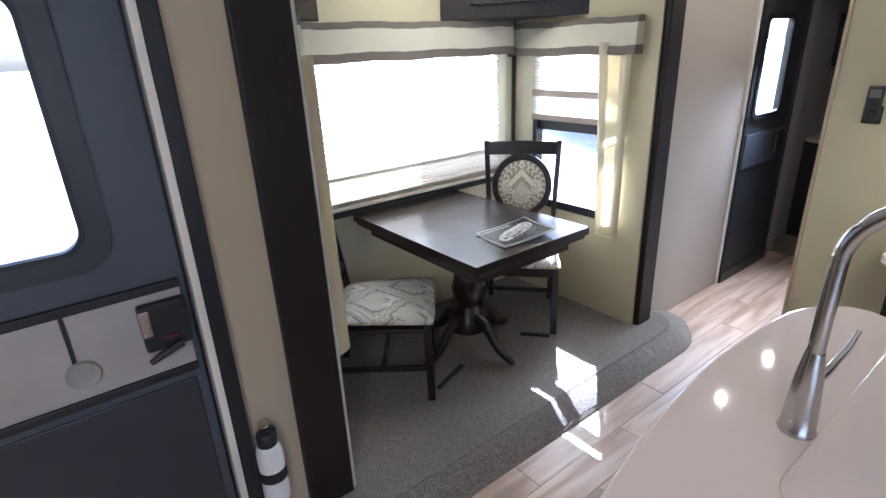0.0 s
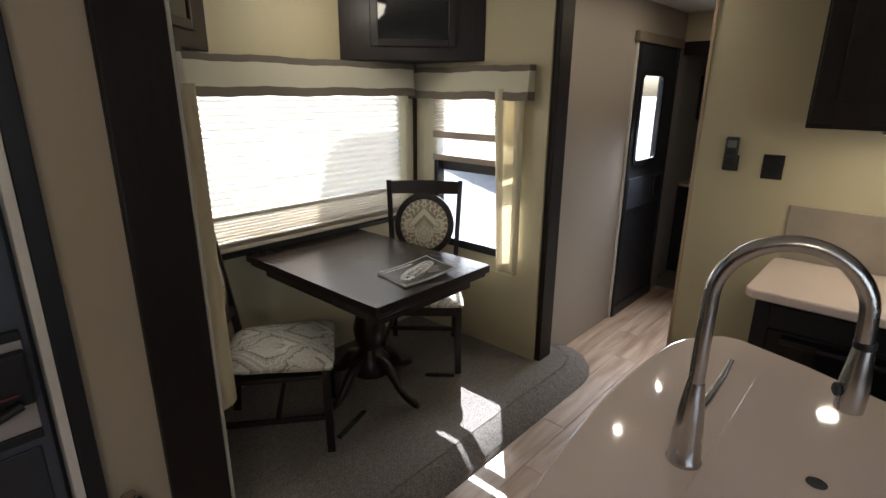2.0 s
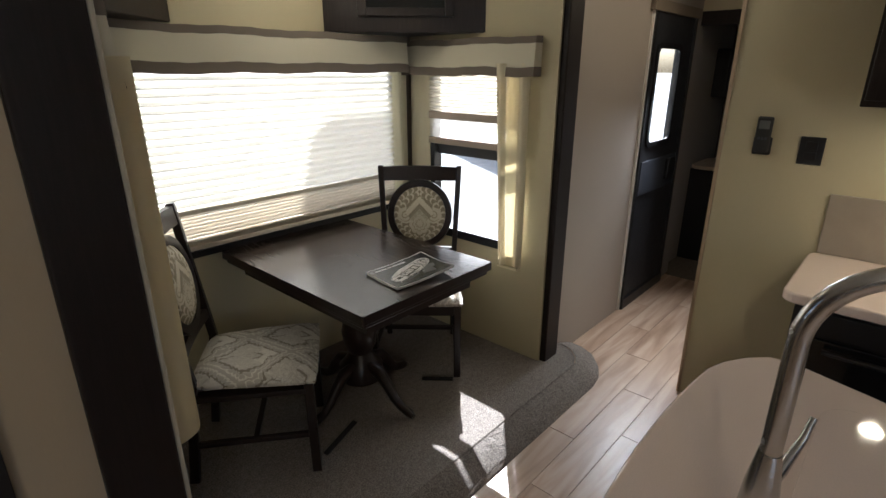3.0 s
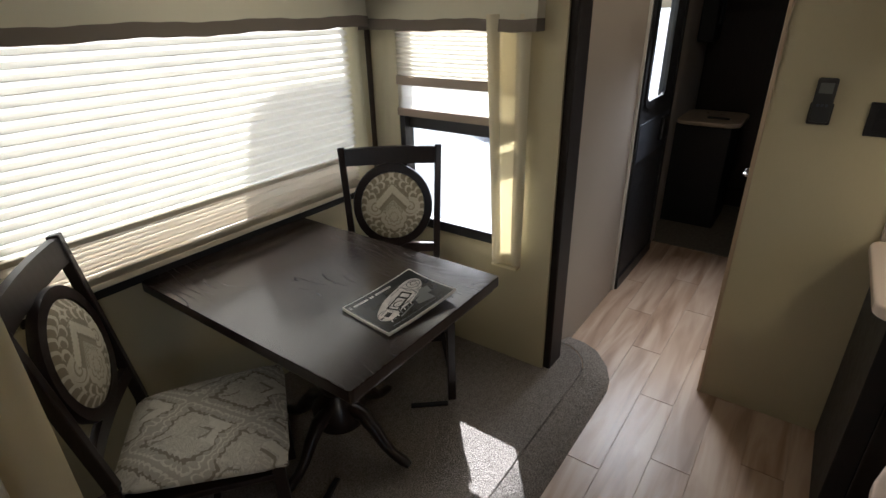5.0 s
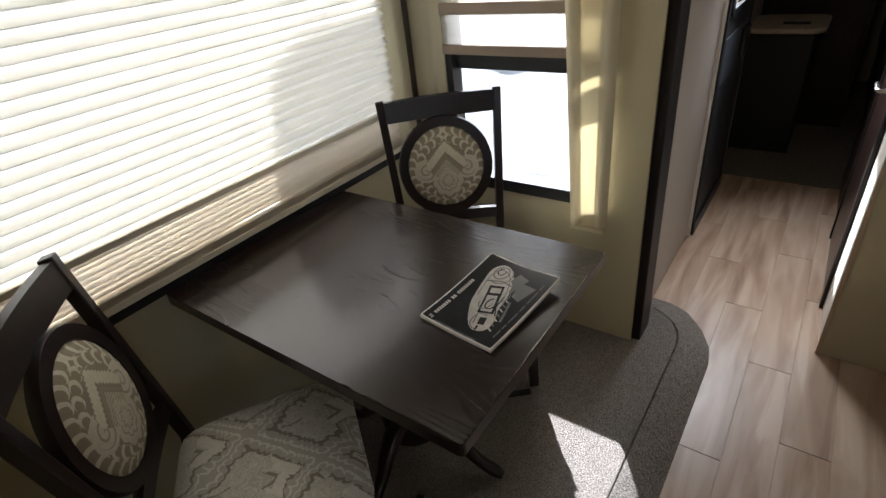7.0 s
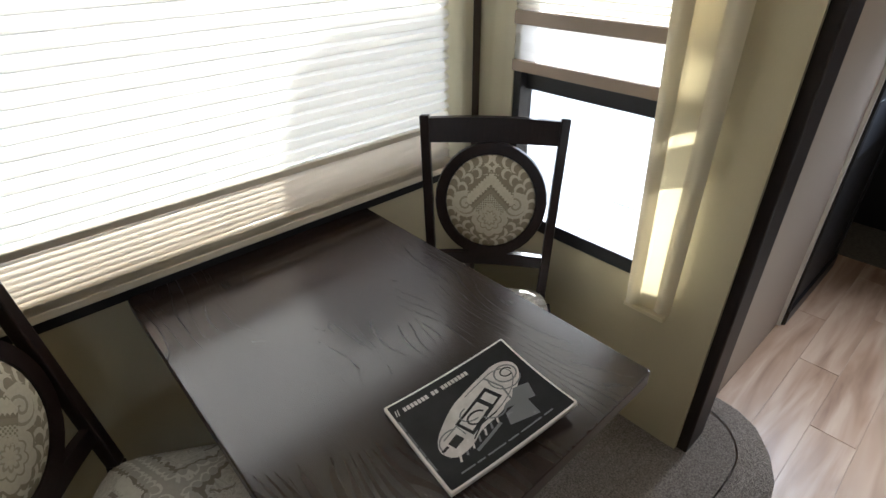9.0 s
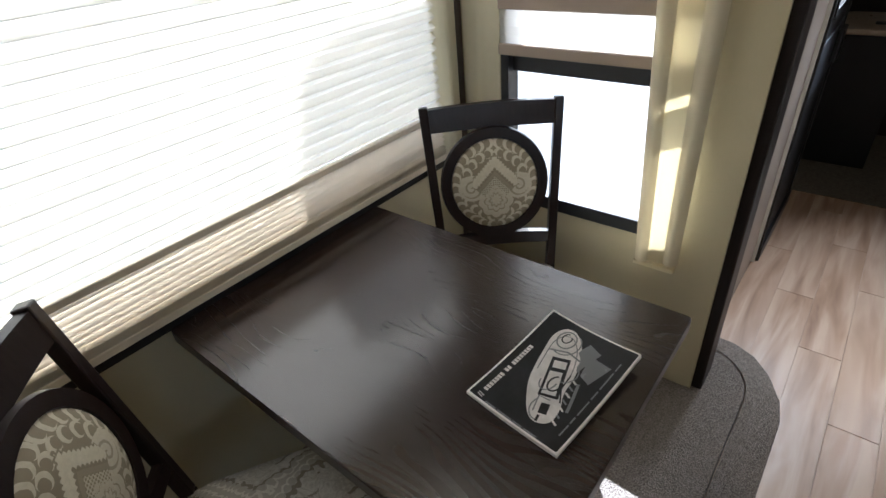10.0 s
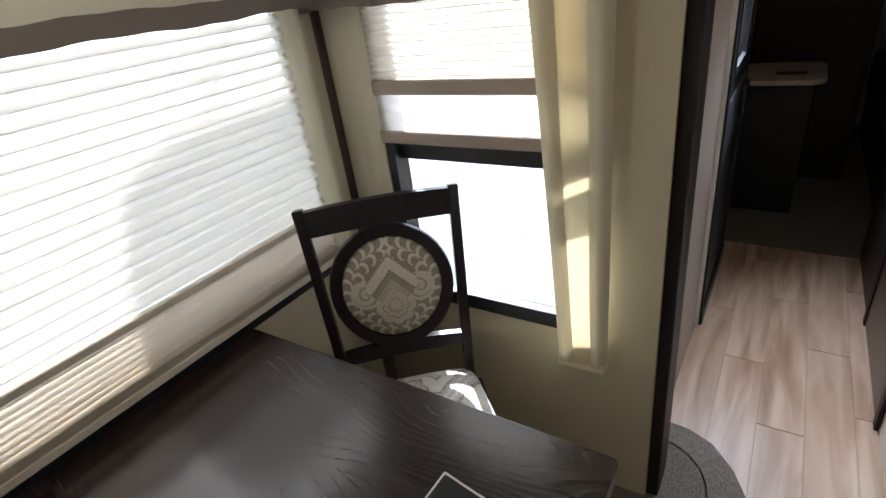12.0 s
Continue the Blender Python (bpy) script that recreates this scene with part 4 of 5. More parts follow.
    centre = pose(0, on_back(0.765), 0.765, 90 + tilt, 0, 0)
    n = 40
    bm = bmesh.new()
    rings = []
    for r, d in ((0.154, -0.014), (0.188, -0.014), (0.192, 0.0), (0.188, 0.014), (0.154, 0.014), (0.15, 0.0)):
        rings.append([bm.verts.new((0.97 * r * math.cos(6.28318 * i / n), 1.04 * r * math.sin(6.28318 * i / n), d)) for i in range(n)])
    for a, b in zip(rings, rings[1:] + rings[:1]):
        for i in range(n):
            bm.faces.new((a[i], a[(i + 1) % n], b[(i + 1) % n], b[i]))
    part("round_frame", stand(bm, centre), CHAIR, c, "", True)
    bm = bmesh.new()
    rings = []
    for r, d in ((0.002, -0.03), (0.05, -0.029), (0.1, -0.026), (0.135, -0.02), (0.152, -0.008), (0.153, 0.0), (0.15, 0.01), (0.1, 0.02), (0.002, 0.022)):
        rings.append([bm.verts.new((0.97 * r * math.cos(6.28318 * i / n), 1.04 * r * math.sin(6.28318 * i / n), d)) for i in range(n)])
    for a, b in zip(rings, rings[1:]):
        for i in range(n):
            bm.faces.new((a[i], a[(i + 1) % n], b[(i + 1) % n], b[i]))
    pad = part("round_pad", bm, MEDAL_FLAT, c, "cream and taupe damask round pad", True)
    pad.matrix_basis = centre
    return c


MEDAL_FLAT = damask("damask_round")
first = chair()
first.matrix_basis = pose(1.622, 2.475, 0, 0, 0, -126.6)
copy_thing(first, pose(2.62, 2.5, 0, 0, 0, 131))

# ---- brochure on the table ----
book = thing("brochure", (2.14, 2.068, 0.75), "dark glossy brochure with a pale floor-plan picture, lying on the table", "brochure")
BM = pose(2.142, 2.066, 0.7505, 0, 0, -7.0)


W, H = 0.146, 0.109


def curl(bm):
    """Bends a flat piece of the brochure: the far end lifts and its corners turn up."""
    for axis, step, reach in ((0, 0.02, W), (1, 0.022, H)):
        k = -int(reach / step)
        while k * step < reach:
            co, no = [0, 0, 0], [0, 0, 0]
            co[axis], no[axis] = k * step, 1
            bmesh.ops.bisect_plane(bm, geom=bm.verts[:] + bm.edges[:] + bm.faces[:], plane_co=co, plane_no=no)
            k += 1
    for vert in bm.verts:
        u, w = (vert.co.x + W) / (2 * W), vert.co.y / H
        vert.co.z += 0.02 * max(0.0, u) ** 1.6 + 0.007 * w * w * max(0.0, u) ** 2 + 0.003 * w * w * max(0.0, 1 - u) ** 2
    return stand(bm, BM)


def flat(outline, z0, z1, name, mat, label=""):
    return part(name, curl(slab(outline, z0, z1)), mat, book, label)


bm = bmesh.new()
for k in range(6):
    box((-W, -H + 0.002 * (k % 2), 0.0014 * k), (W - 0.001 * (k % 3), H, 0.0014 * k + 0.0011), 0, bm)
part("pages", curl(bm), PAPER, book)
flat(rounded(-W, -H, W, H, 0.004, 2), 0.0085, 0.0092, "cover", PAPER, "white-edged cover")
INK = plain("dark_print", (0.028, 0.028, 0.03), 0.22, vary=0.25, scale=15)
GREYINK = plain("grey_print", (0.2, 0.205, 0.21), 0.25)
PALE = plain("pale_print", (0.62, 0.59, 0.57), 0.25, vary=0.2, scale=30)
flat(rounded(-W + 0.004, -H + 0.004, W - 0.004, H - 0.004, 0.003, 2), 0.0093, 0.0095, "dark_panel", INK)
plan = [(-0.12, -0.02), (-0.105, -0.062), (-0.06, -0.058), (-0.03, -0.04), (0.02, -0.035), (0.06, -0.022), (0.1, 0.0), (0.125, 0.03), (0.12, 0.055), (0.09, 0.068), (0.05, 0.06), (0.0, 0.048), (-0.05, 0.032)]
for _ in range(2):
    plan = [((1 - k) * a[0] + k * b[0], (1 - k) * a[1] + k * b[1]) for a, b in zip(plan, plan[1:] + plan[:1]) for k in (0.25, 0.75)]
flat(plan, 0.0096, 0.0098, "picture", PALE, "pale printed floor plan")


def stroke(path, wd, z, mat):
    """A printed line of that width along a bent path."""
    bm = bmesh.new()
    pts = [Vector((px, py, 0)) for px, py in path]
    left, right = [], []
    for i, p in enumerate(pts):
        d = (pts[min(i + 1, len(pts) - 1)] - pts[max(i - 1, 0)]).normalized()
        o = Vector((-d.y, d.x, 0)) * wd / 2
        left.append(bm.verts.new(p + o + Vector((0, 0, z))))
        right.append(bm.verts.new(p - o + Vector((0, 0, z))))
    for i in range(len(pts) - 1):
        bm.faces.new((left[i], right[i], right[i + 1], left[i + 1]))
    out = bmesh.ops.extrude_face_region(bm, geom=bm.faces[:])
    bmesh.ops.translate(bm, vec=(0, 0, 0.0002), verts=[g for g in out["geom"] if isinstance(g, bmesh.types.BMVert)])
    return part("picture_line", curl(bm), mat, book)


def arc(cx, cy, rx, ry, a0, a1, n=10):
    return [(cx + rx * math.cos(radians(a0 + (a1 - a0) * i / n)), cy + ry * math.sin(radians(a0 + (a1 - a0) * i / n))) for i in range(n + 1)]


flat([(-0.06, -0.002), (0.038, 0.032), (0.052, -0.004), (-0.046, -0.04)], 0.0099, 0.0101, "picture_detail", INK)
flat([(-0.052, -0.005), (0.004, 0.014), (0.014, -0.01), (-0.042, -0.032)], 0.0102, 0.0104, "picture_detail", PALE)
flat([(0.014, 0.016), (0.032, 0.023), (0.042, -0.002), (0.024, -0.009)], 0.0102, 0.0104, "picture_detail", PALE)
flat([(-0.094, -0.028), (-0.07, -0.02), (-0.064, -0.036), (-0.088, -0.044)], 0.0099, 0.0101, "picture_detail", INK)
flat([(-0.113, -0.034), (-0.098, -0.03), (-0.096, -0.035), (-0.111, -0.039)], 0.0099, 0.0101, "picture_detail", INK)
stroke(arc(-0.018, -0.014, 0.02, 0.013, 20, 300), 0.004, 0.0105, INK)
stroke(arc(0.02, -0.008, 0.03, 0.03, 200, 330), 0.003, 0.0105, GREYINK)
stroke(arc(0.092, 0.034, 0.024, 0.02, 0, 360, 18), 0.0035, 0.0099, GREYINK)
stroke(arc(0.096, 0.036, 0.013, 0.01, 0, 300, 14), 0.003, 0.0099, INK)
stroke(arc(0.085, 0.03, 0.034, 0.03, 150, 330), 0.003, 0.0099, GREYINK)
stroke([(0.05, 0.05), (0.066, 0.012), (0.06, -0.02)], 0.004, 0.0099, GREYINK)
stroke(arc(-0.08, -0.03, 0.03, 0.024, 60, 200), 0.003, 0.0099, GREYINK)
flat([(0.03, -0.03), (0.1, -0.045), (0.112, -0.012), (0.078, -0.002)], 0.0096, 0.0098, "picture_shade", GREYINK)
for k in range(7):
    stroke([(-0.09 + 0.017 * k, -0.058 + 0.004 * k), (-0.096 + 0.017 * k, -0.071 + 0.004 * k)], 0.004, 0.0096, GREYINK if k % 2 else PALE)
stroke([(p[0] * 0.86 - 0.002, p[1] * 0.8 + 0.001) for p in plan[8:44]], 0.0022, 0.0099, GREYINK)
stroke(arc(-0.02, 0.0, 0.024, 0.016, 100, 280), 0.003, 0.0105, GREYINK)
stroke([(-0.096, -0.018), (-0.06, -0.006), (-0.056, -0.03)], 0.003, 0.0099, GREYINK)
stroke([(-0.05, -0.048), (-0.02, -0.03), (0.02, -0.026)], 0.003, 0.0099, INK)
stroke([(-0.06, -0.07), (-0.03, -0.062), (0.01, -0.05)], 0.006, 0.0096, GREYINK)
flat([(0.02, -0.065), (0.08, -0.08), (0.085, -0.03), (0.03, -0.04)], 0.0096, 0.0098, "picture_shade", GREYINK)
x = -0.118
for letters in (7, 2, 8):
    for k in range(letters):
        flat([(x, 0.0785), (x + 0.0062, 0.0785), (x + 0.0062, 0.0885), (x, 0.0885)], 0.0096, 0.0098, "title_bar", PALE)
        x += 0.0082
    x += 0.007
for x in (-0.134, -0.129):
    stroke([(x - 0.002, 0.076), (x + 0.001, 0.09)], 0.0022, 0.0096, PALE)
for x, wd in ((-0.11, 0.03), (-0.076, 0.018), (-0.052, 0.04), (-0.006, 0.024), (0.024, 0.05), (0.08, 0.022)):
    flat([(x, -0.09), (x + wd, -0.09), (x + wd, -0.087), (x, -0.087)], 0.0096, 0.0098, "text_bar", GREYINK)
for y, wd in ((-0.06, 0.03), (-0.026, 0.022), (0.0, 0.034), (0.038, 0.026)):
    flat([(-0.141, y), (-0.138, y), (-0.138, y + wd), (-0.141, y + wd)], 0.0096, 0.0098, "text_bar", GREYINK)

# straps on the carpet
for p, q in (((2.433, 2.296), (2.54, 2.17)), ((1.75, 2.2), (1.97, 2.278))):
    d = Vector((q[0] - p[0], q[1] - p[1], 0))
    m = pose(p[0], p[1], 0.0, 0, 0, math.degrees(math.atan2(d.y, d.x)))
    tagged(part("floor_strap", stand(box((0, -0.012, 0.0), (d.length, 0.012, 0.012), 0.004), m), BLACK), "short black strap lying on the carpet", "strap", "straps on the carpet")


# ---- entry door ----
door = tagged(new("door_1"), "closed grey entry door with a window and a pale latch panel", "door", "", "structure")
part("leaf", boxes(((-0.0, 1.905, -0.03), (0.675, 1.94, 1.12)), ((-0.0, 1.905, 1.72), (0.675, 1.94, 1.9)), ((0.5, 1.905, 1.12), (0.675, 1.94, 1.72)), ((0.0, 1.905, 1.12), (0.08, 1.94, 1.72))), GREY, door)
part("window_gasket", stand(round_ring(0.1, 0.478, 1.142, 1.7, 0.05, 0.062, 1.89, 1.912), TO_Y), GREY_DARK, door, "dark rounded window surround", True)
part("inner_gasket", stand(round_ring(0.1, 0.478, 1.142, 1.7, 0.05, 0.012, 1.886, 1.9), TO_Y), BLACK, door)
p = part("pane", box((0.082, 1.92, 1.122), (0.498, 1.926, 1.718)), GLASS, door)
p.visible_shadow = False
part("pale_edge", box((0.689, 1.893, FLOOR), (0.7115, 1.975, 1.92), 0.003), plain("pale_edge", (0.72, 0.66, 0.56), 0.4), door, "pale grey edge strip")
part("black_jamb", box((0.713, 1.895, FLOOR), (0.758, 1.975, 1.93), 0.004), BLACK, door)
part("black_jamb", box((-0.06, 1.895, FLOOR), (-0.002, 1.975, 1.93), 0.004), BLACK, door)
part("door_stop", box((-0.002, 1.942, 1.89), (0.688, 1.975, 1.93)), BLACK, door)
part("door_stop", box((0.655, 1.942, FLOOR), (0.688, 1.972, 1.89)), BLACK, door)
part("threshold", box((-0.004, 1.89, FLOOR), (0.688, 1.975, -0.032), 0.004), BLACK_METAL, door)
part("latch_panel", box((0.0, 1.896, 0.75), (0.66, 1.904, 0.985), 0.003), plain("pale_grey_panel", (0.38, 0.34, 0.31), 0.5), door, "pale grey sliding latch panel")
part("black_strip", box((0.0, 1.89, 0.985), (0.66, 1.904, 1.01), 0.003), BLACK, door)
part("black_strip", box((0.0, 1.89, 0.725), (0.66, 1.904, 0.75), 0.003), BLACK, door)
part("lower_skin", box((0.03, 1.899, 0.0), (0.65, 1.905, 0.7), 0.004), GREY_DARK, door)
latch = part("latch", box((0.545, 1.865, 0.83), (0.66, 1.896, 0.965), 0.008), BLACK, door, "black door latch")
part("latch_tab", box((0.59, 1.858, 0.862), (0.63, 1.866, 0.87), 0.003), DULL_RED, latch, "red tab")
part("latch_plate", box((0.545, 1.856, 0.88), (0.57, 1.866, 0.955), 0.003), STEEL, latch)
part("latch_lever", tube([(0.63, 1.85, 0.845), (0.58, 1.845, 0.83), (0.545, 1.845, 0.815)], [0.012, 0.011, 0.008]), BLACK, latch, "", True)
part("round_pull", lathe([(0.036, 0), (0.04, 0.004), (0.036, 0.01), (0.026, 0.006), (0.02, 0.005)], pose(0.40, 1.896, 0.82, 90), 24), plain("grey_pull", (0.3, 0.28, 0.26), 0.5), door, "", True)
part("strap", box((0.385, 1.892, 0.84), (0.395, 1.896, 0.985)), BLACK, door)

door.matrix_basis = pose(0.028, 0.008, 0.025)

# fire extinguisher on the wall
ext = thing("fire_extinguisher", (0.828, 1.89, 0.17), "small white fire extinguisher with a black cap on the wall", "extinguisher")
em = pose(0.828, 1.89, 0.17)
part("bottle", lathe([(0.03, 0), (0.04, 0.006), (0.043, 0.03), (0.043, 0.2), (0.036, 0.225), (0.02, 0.24)], em), WHITE, ext, "", True)
part("band", lathe([(0.0445, 0.1), (0.0448, 0.101), (0.0448, 0.139), (0.0445, 0.14)], em), BLACK, ext, "black strap", True)
part("cap", lathe([(0.026, 0.23), (0.032, 0.235), (0.032, 0.275), (0.022, 0.285)], em), BLACK, ext, "black cap", True)
part("nozzle", box((0.8, 1.875, 0.445), (0.86, 1.9, 0.46), 0.004), BLACK, ext)
part("pull_ring", tube([(0.828 + 0.018 * math.cos(i * 0.524), 1.89, 0.482 + 0.018 * math.sin(i * 0.524)) for i in range(13)], 0.003, 6), STEEL, ext, "steel ring", True)
part("bracket", box((0.814, 1.924, 0.2), (0.844, 1.939, 0.42)), BLACK, ext)

# ---- hall door ----
door = tagged(new("door_2"), "closed dark grey outer door with a tall window", "door", "", "structure")
part("leaf", boxes(((DX0 + 0.03, 1.95, 0.0), (DX1 - 0.03, 1.985, 1.07)), ((DX0 + 0.03, 1.95, 1.7), (DX1 - 0.03, 1.985, 1.9)), ((DX0 + 0.03, 1.95, 1.07), (4.2, 1.985, 1.7)), ((4.61, 1.95, 1.07), (DX1 - 0.03, 1.985, 1.7))), GREY_DARK, door)
part("window_gasket", stand(round_ring(4.222, 4.588, 1.095, 1.678, 0.04, 0.035, 1.938, 1.955), TO_Y), BLACK, door)
p = part("pane", box((4.19, 1.966, 1.11), (4.62, 1.972, 1.728)), GLASS, door)
p.visible_shadow = False
part("jamb", box((DX0 - 0.004, 1.94, FLOOR), (DX0 + 0.028, 1.99, 1.9), 0.003), BLACK, door)
part("jamb", box((DX1 - 0.028, 1.94, FLOOR), (DX1, 1.99, 1.9), 0.003), BLACK, door)
part("head_casing", box((DX0 - 0.06, 1.93, 1.885), (DX1 + 0.03, 1.962, 1.95), 0.004), plain("taupe_casing", (0.2, 0.16, 0.12), 0.5), door, "taupe head casing")
part("white_edge", box((DX0 - 0.02, 1.95, FLOOR), (DX0 - 0.005, 1.97, 1.9), 0.002), WHITE, door)
part("threshold", box((DX0, 1.935, FLOOR), (DX1, 1.99, -0.002), 0.003), BLACK_METAL, door)
part("latch_panel", box((DX0 + 0.05, 1.942, 0.74), (DX1 - 0.05, 1.95, 0.97), 0.003), GREY, door)
part("latch", box((4.6, 1.915, 0.8), (4.74, 1.942, 0.95), 0.008), BLACK_METAL, door)

# ---- island ----
isl = thing("kitchen_island", (1.5, 0.4, FLOOR), "dark kitchen island carrying the worktop", "island")
part("body", box((1.02, -0.02, FLOOR), (1.96, 0.64, 0.8095), 0.004), CAB, isl)
outl = []
for i in range(25):
    xx = 0.95 + i * (2.03 - 0.95) / 24
    outl.append((xx, 0.91 - 0.19 * (xx - 1.72) ** 2))
outl += [(2.09, 0.872), (2.15, 0.835), (2.195, 0.79), (2.205, 0.74), (2.15, 0.56), (2.08, 0.396), (2.0, 0.1), (1.95, -0.1), (1.88, -0.14), (0.93, -0.14), (0.87, -0.1), (0.85, 0.0), (0.85, 0.55), (0.87, 0.66)]
tagged(part("island_worktop", slab(outl[::-1], 0.81, 0.85, 0.01, 4), TOP), "beige solid-surface island worktop with a curved edge", "worktop")
cov = thing("sink_cover", (1.65, 0.4, 0.85), "beige sink cover let into the island worktop", "sink cover")
part("panel", slab(rounded(1.3, 0.2, 2.05, 0.652, 0.07, 8), 0.8502, 0.853, 0.0012, 2), TOP, cov)
part("finger_hole", lathe([(0.016, 0.0), (0.018, 0.0012), (0.018, 0.0016), (0.013, 0.0008), (0.002, 0.0005)], pose(1.62, 0.473, 0.853), 20), BLACK, cov, "dark finger hole", True)

fau = thing("faucet", (1.522, 0.685, 0.85), "brushed nickel gooseneck faucet on the island", "faucet")
fx, fy = 1.522, 0.685
part("base", lathe([(0.033, 0), (0.034, 0.004), (0.031, 0.01), (0.029, 0.05), (0.024, 0.12), (0.017, 0.17), (0.0155, 0.18)], pose(fx, fy, 0.85), 28), STEEL, fau, "", True)
pts = [(fx, fy, 1.03), (fx, fy, 1.1), (fx + 0.003, fy, 1.17)]
for i in range(0, 19):
    a = radians(180 * i / 18)
    r = 0.112
    pts.append((fx + 0.005 + 0.06 * (1 - math.cos(a)) / 2, fy - r * (1 - math.cos(a)), 1.21 + r * math.sin(a)))
pts += [(fx + 0.068, fy - 0.226, 1.17)]
part("neck", tube(pts, 0.0145, 16), STEEL, fau, "", True)
hx, hy = fx + 0.07, fy - 0.228
part("collar", lathe([(0.0155, 0), (0.017, 0.003), (0.017, 0.012), (0.0155, 0.015)], pose(hx, hy, 1.155), 20), BLACK, fau, "", True)
spr = part("spray_head", lathe([(0.016, 0), (0.022, 0.004), (0.023, 0.05), (0.018, 0.1), (0.0155, 0.12)], pose(hx, hy, 1.035), 24), STEEL, fau, "", True)
part("spray_button", lathe([(0.012, 0), (0.012, 0.004), (0.009, 0.006)], pose(hx - 0.012, hy + 0.02, 1.075, 0, 90, 120), 16), BLACK, spr, "black button", True)
lev = part("lever", tube([(fx + 0.02, fy - 0.005, 0.96), (fx + 0.045, fy - 0.015, 0.975), (fx + 0.08, fy - 0.03, 1.02), (fx + 0.1, fy - 0.035, 1.05)], [0.012, 0.009, 0.006, 0.005]), STEEL, fau, "", True)

# ---- kitchen side ----
kit = thing("base_cabinet", (3.1, 0.0, FLOOR), "black-fronted kitchen base unit under the counter", "cabinet")
part("body", box((2.82, -1.39, FLOOR), (KX - 0.002, 0.82, 0.7795), 0.003), BLACK, kit)
part("front_panel", box((2.805, 0.2, 0.1), (2.819, 0.76, 0.67), 0.005), plain("black_glass", (0.01, 0.01, 0.011), 0.1), kit, "glossy black appliance front")
part("front_rail", box((2.8, 0.2, 0.68), (2.819, 0.76, 0.77), 0.004), BLACK_METAL, kit)
part("handle", tube([(2.775, 0.25, 0.64), (2.775, 0.71, 0.64)], 0.009), BLACK_METAL, kit, "", True)
ct = rounded(2.79, -1.385, KX - 0.003, 0.865, 0.05, 5)
tagged(part("counter_worktop", slab(ct, 0.78, 0.82, 0.01, 3), TOP), "beige kitchen counter worktop along the wall", "worktop")
tagged(part("backsplash", box((KX - 0.018, -1.38, 0.821), (KX - 0.001, 0.84, 1.072), 0.003), SPLASH), "grey stone-look backsplash board behind the counter", "backsplash")
upc = thing("wall_cabinet", (3.2, 0.0, 1.44), "dark wood kitchen wall cabinet", "cabinet")
part("body", box((2.94, -1.39, 1.44), (KX - 0.001, 0.79, CEILING - 0.002), 0.003), CAB, upc)
for a in (0.3, -0.2):
    dr = part("door", box((2.92, a + 0.02, 1.46), (2.939, a + 0.48, 2.11), 0.004), CAB, upc)
    part("door_panel", box((2.914, a + 0.09, 1.53), (2.9205, a + 0.41, 2.04), 0.006), CAB, dr)
ucl = thing("under_cabinet_light", (3.2, 0.5, 1.43), "small round lit lamp under the wall cabinet", "lamp")
part("housing", lathe([(0.045, 0), (0.05, 0.004), (0.05, 0.012), (0.03, 0.0139)], pose(3.0, 0.515, 1.426), 20), STEEL, ucl, "", True)
part("lens", lathe([(0.03, -0.003), (0.036, -0.001), (0.036, 0.002)], pose(3.0, 0.515, 1.424), 20), LAMP, ucl, "lit warm lens", True)

rem = thing("remote_control", (KX, 1.12, 1.21), "black handheld remote in a wall cradle", "remote")
part("cradle", box((KX - 0.018, 1.085, 1.205), (KX - 0.001, 1.155, 1.28), 0.006), BLACK, rem)
part("body", box((KX - 0.036, 1.09, 1.215), (KX - 0.019, 1.15, 1.366), 0.008, None, 3), plain("charcoal_plastic", (0.03, 0.03, 0.03), 0.45), rem)
part("screen", box((KX - 0.0372, 1.1, 1.315), (KX - 0.0355, 1.14, 1.35)), plain("grey_screen", (0.2, 0.21, 0.2), 0.2), rem, "grey screen")
for k in range(3):
    part("button", box((KX - 0.0378, 1.103 + 0.013 * k, 1.27), (KX - 0.0355, 1.111 + 0.013 * k, 1.28), 0.0008), GREY, rem)
sw = thing("wall_outlet", (KX, 0.94, 1.18), "black outlet plate on the cream wall", "outlet")
part("plate", box((KX - 0.009, 0.898, 1.18), (KX - 0.001, 0.985, 1.293), 0.003), BLACK, sw)
part("socket", box((KX - 0.012, 0.92, 1.24), (KX - 0.0085, 0.963, 1.275), 0.002), BLACK_METAL, sw)
part("socket", box((KX - 0.012, 0.92, 1.197), (KX - 0.0085, 0.963, 1.232), 0.002), BLACK_METAL, sw)

# ---- hall and bedroom things ----
door = tagged(new("door_3"), "dark wood bathroom door with a lever handle, closed", "door", "", "structure")
part("leaf", box((3.735, KY - 0.02, FLOOR + 0.01), (4.365, KY + 0.01, 1.9), 0.003), dark_wood("door_wood", (0.04, 0.022, 0.017), 0.3), door)
part("casing", box((3.69, KY + 0.001, FLOOR), (3.733, KY + 0.016, 1.96), 0.003), TRIM, door)
part("casing", box((4.367, KY + 0.001, FLOOR), (4.41, KY + 0.016, 1.96), 0.003), TRIM, door)
h = part("handle", tube([(3.8, KY + 0.01, 0.87), (3.8, KY + 0.045, 0.87), (3.81, KY + 0.055, 0.87), (3.9, KY + 0.055, 0.87)], 0.009), STEEL, door, "steel lever handle", True)
ns = thing("bedside_cabinet", (5.9, 1.86, FLOOR), "black bedside cabinet with a pale rounded top", "cabinet")
part("body", box((5.53, 1.635, FLOOR + 0.004), (6.0, 2.039, 0.745), 0.004), BLACK, ns)
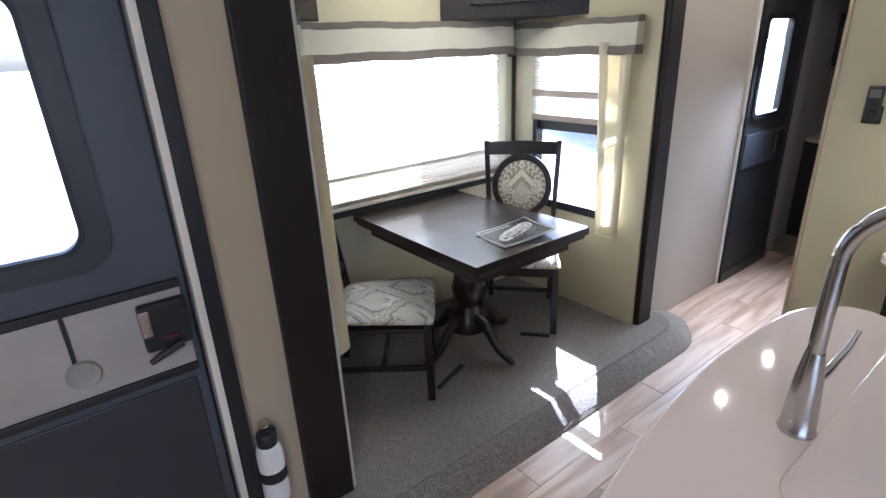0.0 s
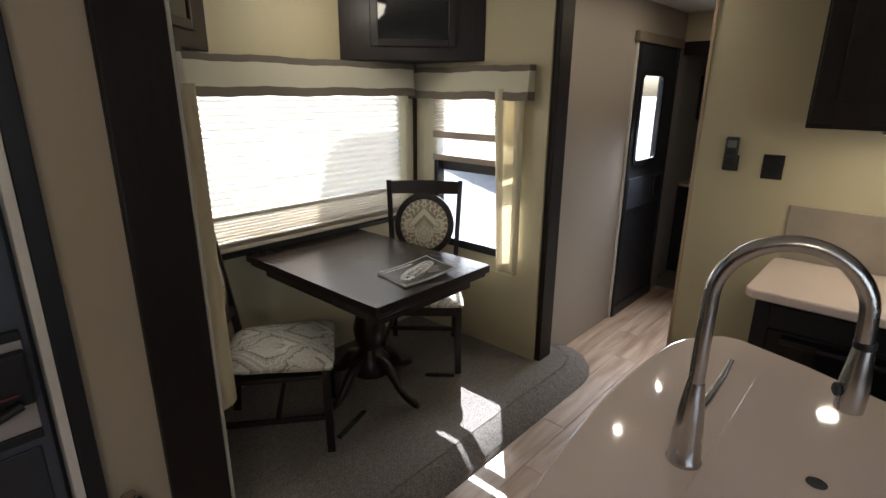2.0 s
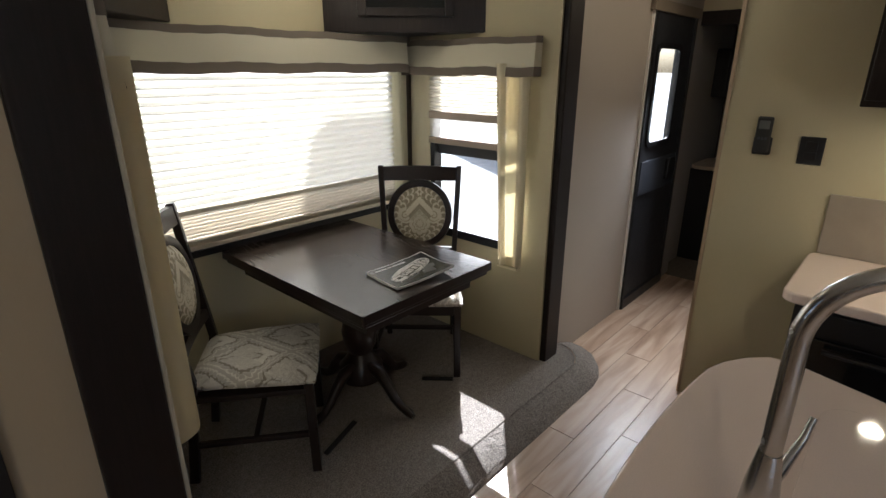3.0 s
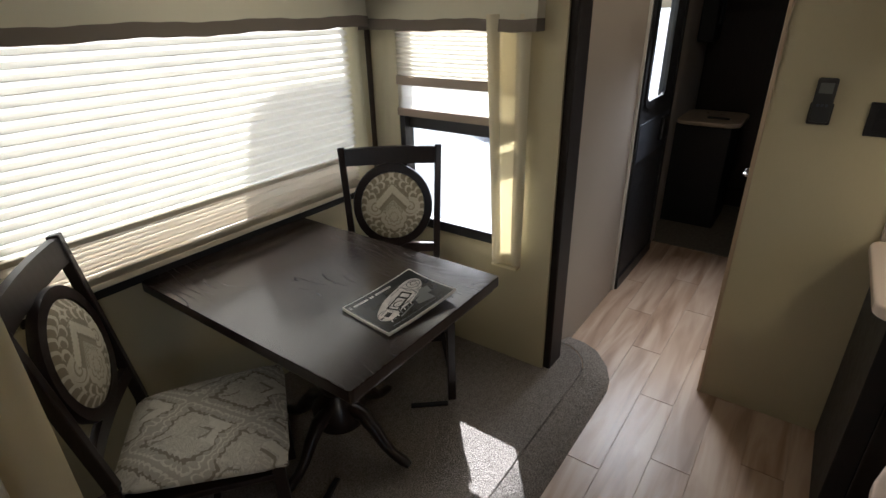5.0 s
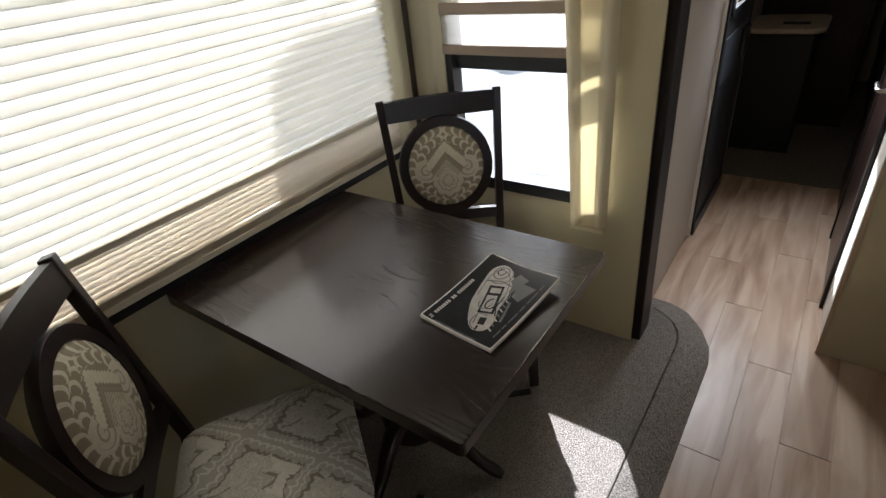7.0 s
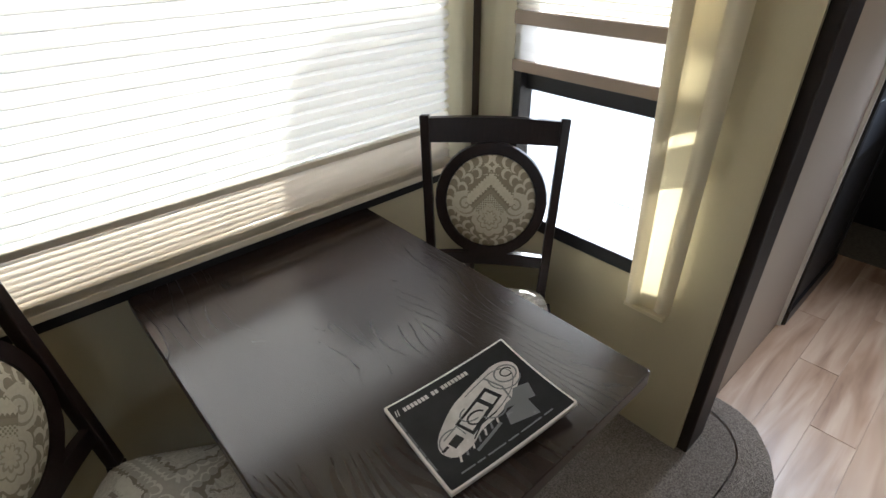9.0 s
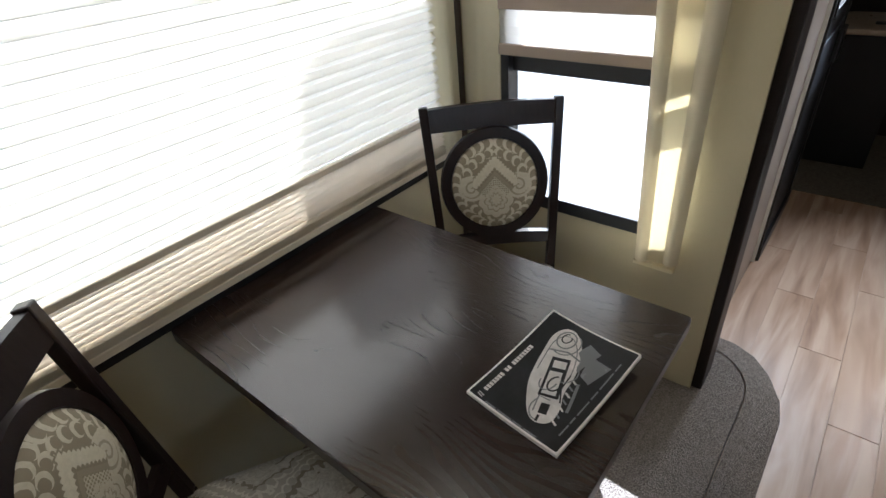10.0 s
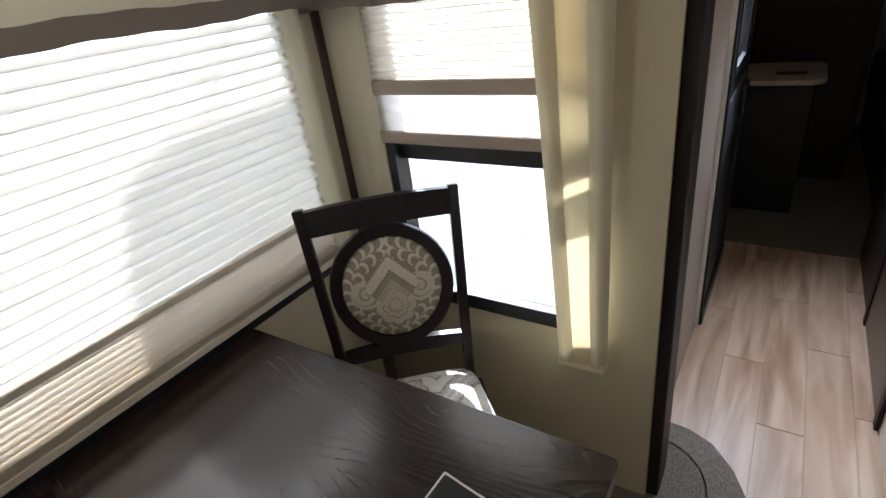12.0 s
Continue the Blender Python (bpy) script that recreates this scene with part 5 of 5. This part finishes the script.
part("top", slab(rounded(5.48, 1.58, 6.04, 2.039, 0.09, 6), 0.746, 0.778, 0.008, 3), plain("tan_top", (0.5, 0.4, 0.3), 0.3), ns, "pale tan rounded top")
tagged(part("tablet", box((5.64, 1.68, 0.778), (5.68, 1.84, 0.79), 0.003), BLACK), "slim black object on the bedside top", "gadget")
tv = thing("wall_speaker", (6.0, 2.05, 1.36), "dark boxy fixture on the bedroom wall", "fixture")
part("body", box((5.75, 1.92, 1.33), (6.05, 2.039, 1.72), 0.015), BLACK, tv)
part("bracket", box((5.85, 1.9, 1.45), (5.95, 1.921, 1.6), 0.004), BLACK_METAL, tv)
ward = thing("wardrobe", (6.6, 1.7, FLOOR), "tall dark wood wardrobe", "wardrobe")
part("body", box((6.2, 1.35, FLOOR + 0.004), (7.2, 2.039, 2.14), 0.004), CAB, ward)
part("door", box((6.18, 1.38, 0.1), (6.199, 2.02, 2.1), 0.004), CAB, ward)
bed = thing("bed", (6.6, 0.5, FLOOR), "made bed with dark grey-green bedding", "bed")
part("base", box((5.75, -0.4, FLOOR + 0.004), (7.5, 1.2, 0.3), 0.01), CAB, bed)
part("mattress", box((5.72, -0.42, 0.3), (7.5, 1.22, 0.6), 0.05, None, 4), BEDDING, bed)
part("pillow", box((6.9, 0.6, 0.6), (7.4, 1.15, 0.75), 0.06, None, 4), BEDDING, bed)


# ---- ceiling lamps ----
def glow_under(owner, at, size, watts):
    lamp = new("lamp_glow", bpy.data.lights.new("lamp_glow", "AREA"))
    lamp.data.shape, lamp.data.size, lamp.data.energy, lamp.data.color = "DISK", size, watts, (1.0, 0.8, 0.52)
    lamp.matrix_basis = look(at, (at[0], at[1], 0))
    lamp.parent = owner
    lamp.matrix_parent_inverse = world_of(owner).inverted()


def puck(x, y, z, watts):
    l = thing("ceiling_light", (x, y, z), "small round lit ceiling lamp, one of the three is added fill", "lamp", "ceiling lamps")
    part("rim", lathe([(0.0165, -0.013), (0.045, -0.012), (0.05, -0.01), (0.05, -0.001), (0.03, -0.0005)], pose(x, y, z), 24), STEEL, l, "", True)
    part("lens", lathe([(0.01, -0.016), (0.016, -0.014), (0.016, -0.011)], pose(x, y, z), 24), LAMP, l, "lit warm lens", True)
    glow_under(l, (x, y, z - 0.02), 0.03, watts)


# the third, 4 W lamp is unseen: added fill for the island worktop
for spot in ((3.31, 1.49, CEILING, 0.35), (3.97, 1.49, CEILING, 0.45), (-0.6, -0.6, CEILING, 4.0)):
    puck(*spot)
dome = thing("dome_light", (2.17, 2.5, SLIDE_CEILING), "lit frosted dome lamp on the recess ceiling", "lamp")
part("rim", lathe([(0.1, -0.02), (0.11, -0.015), (0.11, -0.001), (0.08, -0.0005)], pose(2.17, 2.5, SLIDE_CEILING), 28), STEEL, dome, "", True)
part("shade", lathe([(0.01, -0.11), (0.05, -0.1), (0.085, -0.065), (0.098, -0.021)], pose(2.17, 2.5, SLIDE_CEILING), 28), glow("dome_glass", (1.0, 0.84, 0.6), 4.0), dome, "glowing frosted shade", True)
glow_under(ucl, (3.0, 0.515, 1.415), 0.06, 0.25)

# ---- floor planks ----
floor = bpy.data.objects["floor"]
PL, PW, GAP = 0.914, 0.152, 0.0012
shared = {}


def plank(x0, x1, y0, y1):
    key = (round(x1 - x0, 3), round(y1 - y0, 3))
    if key not in shared:
        bm = box((GAP, GAP, 0), (key[0] - GAP, key[1] - GAP, 0.004), 0.0008, None, 1)
        me = bpy.data.meshes.new("plank")
        bm.to_mesh(me)
        bm.free()
        me.materials.append(VINYL)
        shared[key] = me
    ob = new("plank", shared[key])
    ob.parent = floor
    ob.matrix_basis = pose(x0, y0, FLOOR - 0.0035)


row, yy = 0, HALL
while yy > -1.3:
    y0 = max(yy - PW, -1.39)
    xx = -2.1 - (row * 0.37) % PL
    while xx < 5.03:
        a, b = max(xx, -2.1), min(xx + PL, 5.03)
        if b - a > 0.03:
            plank(a, b, y0, yy)
        xx += PL
    yy -= PW
    row += 1
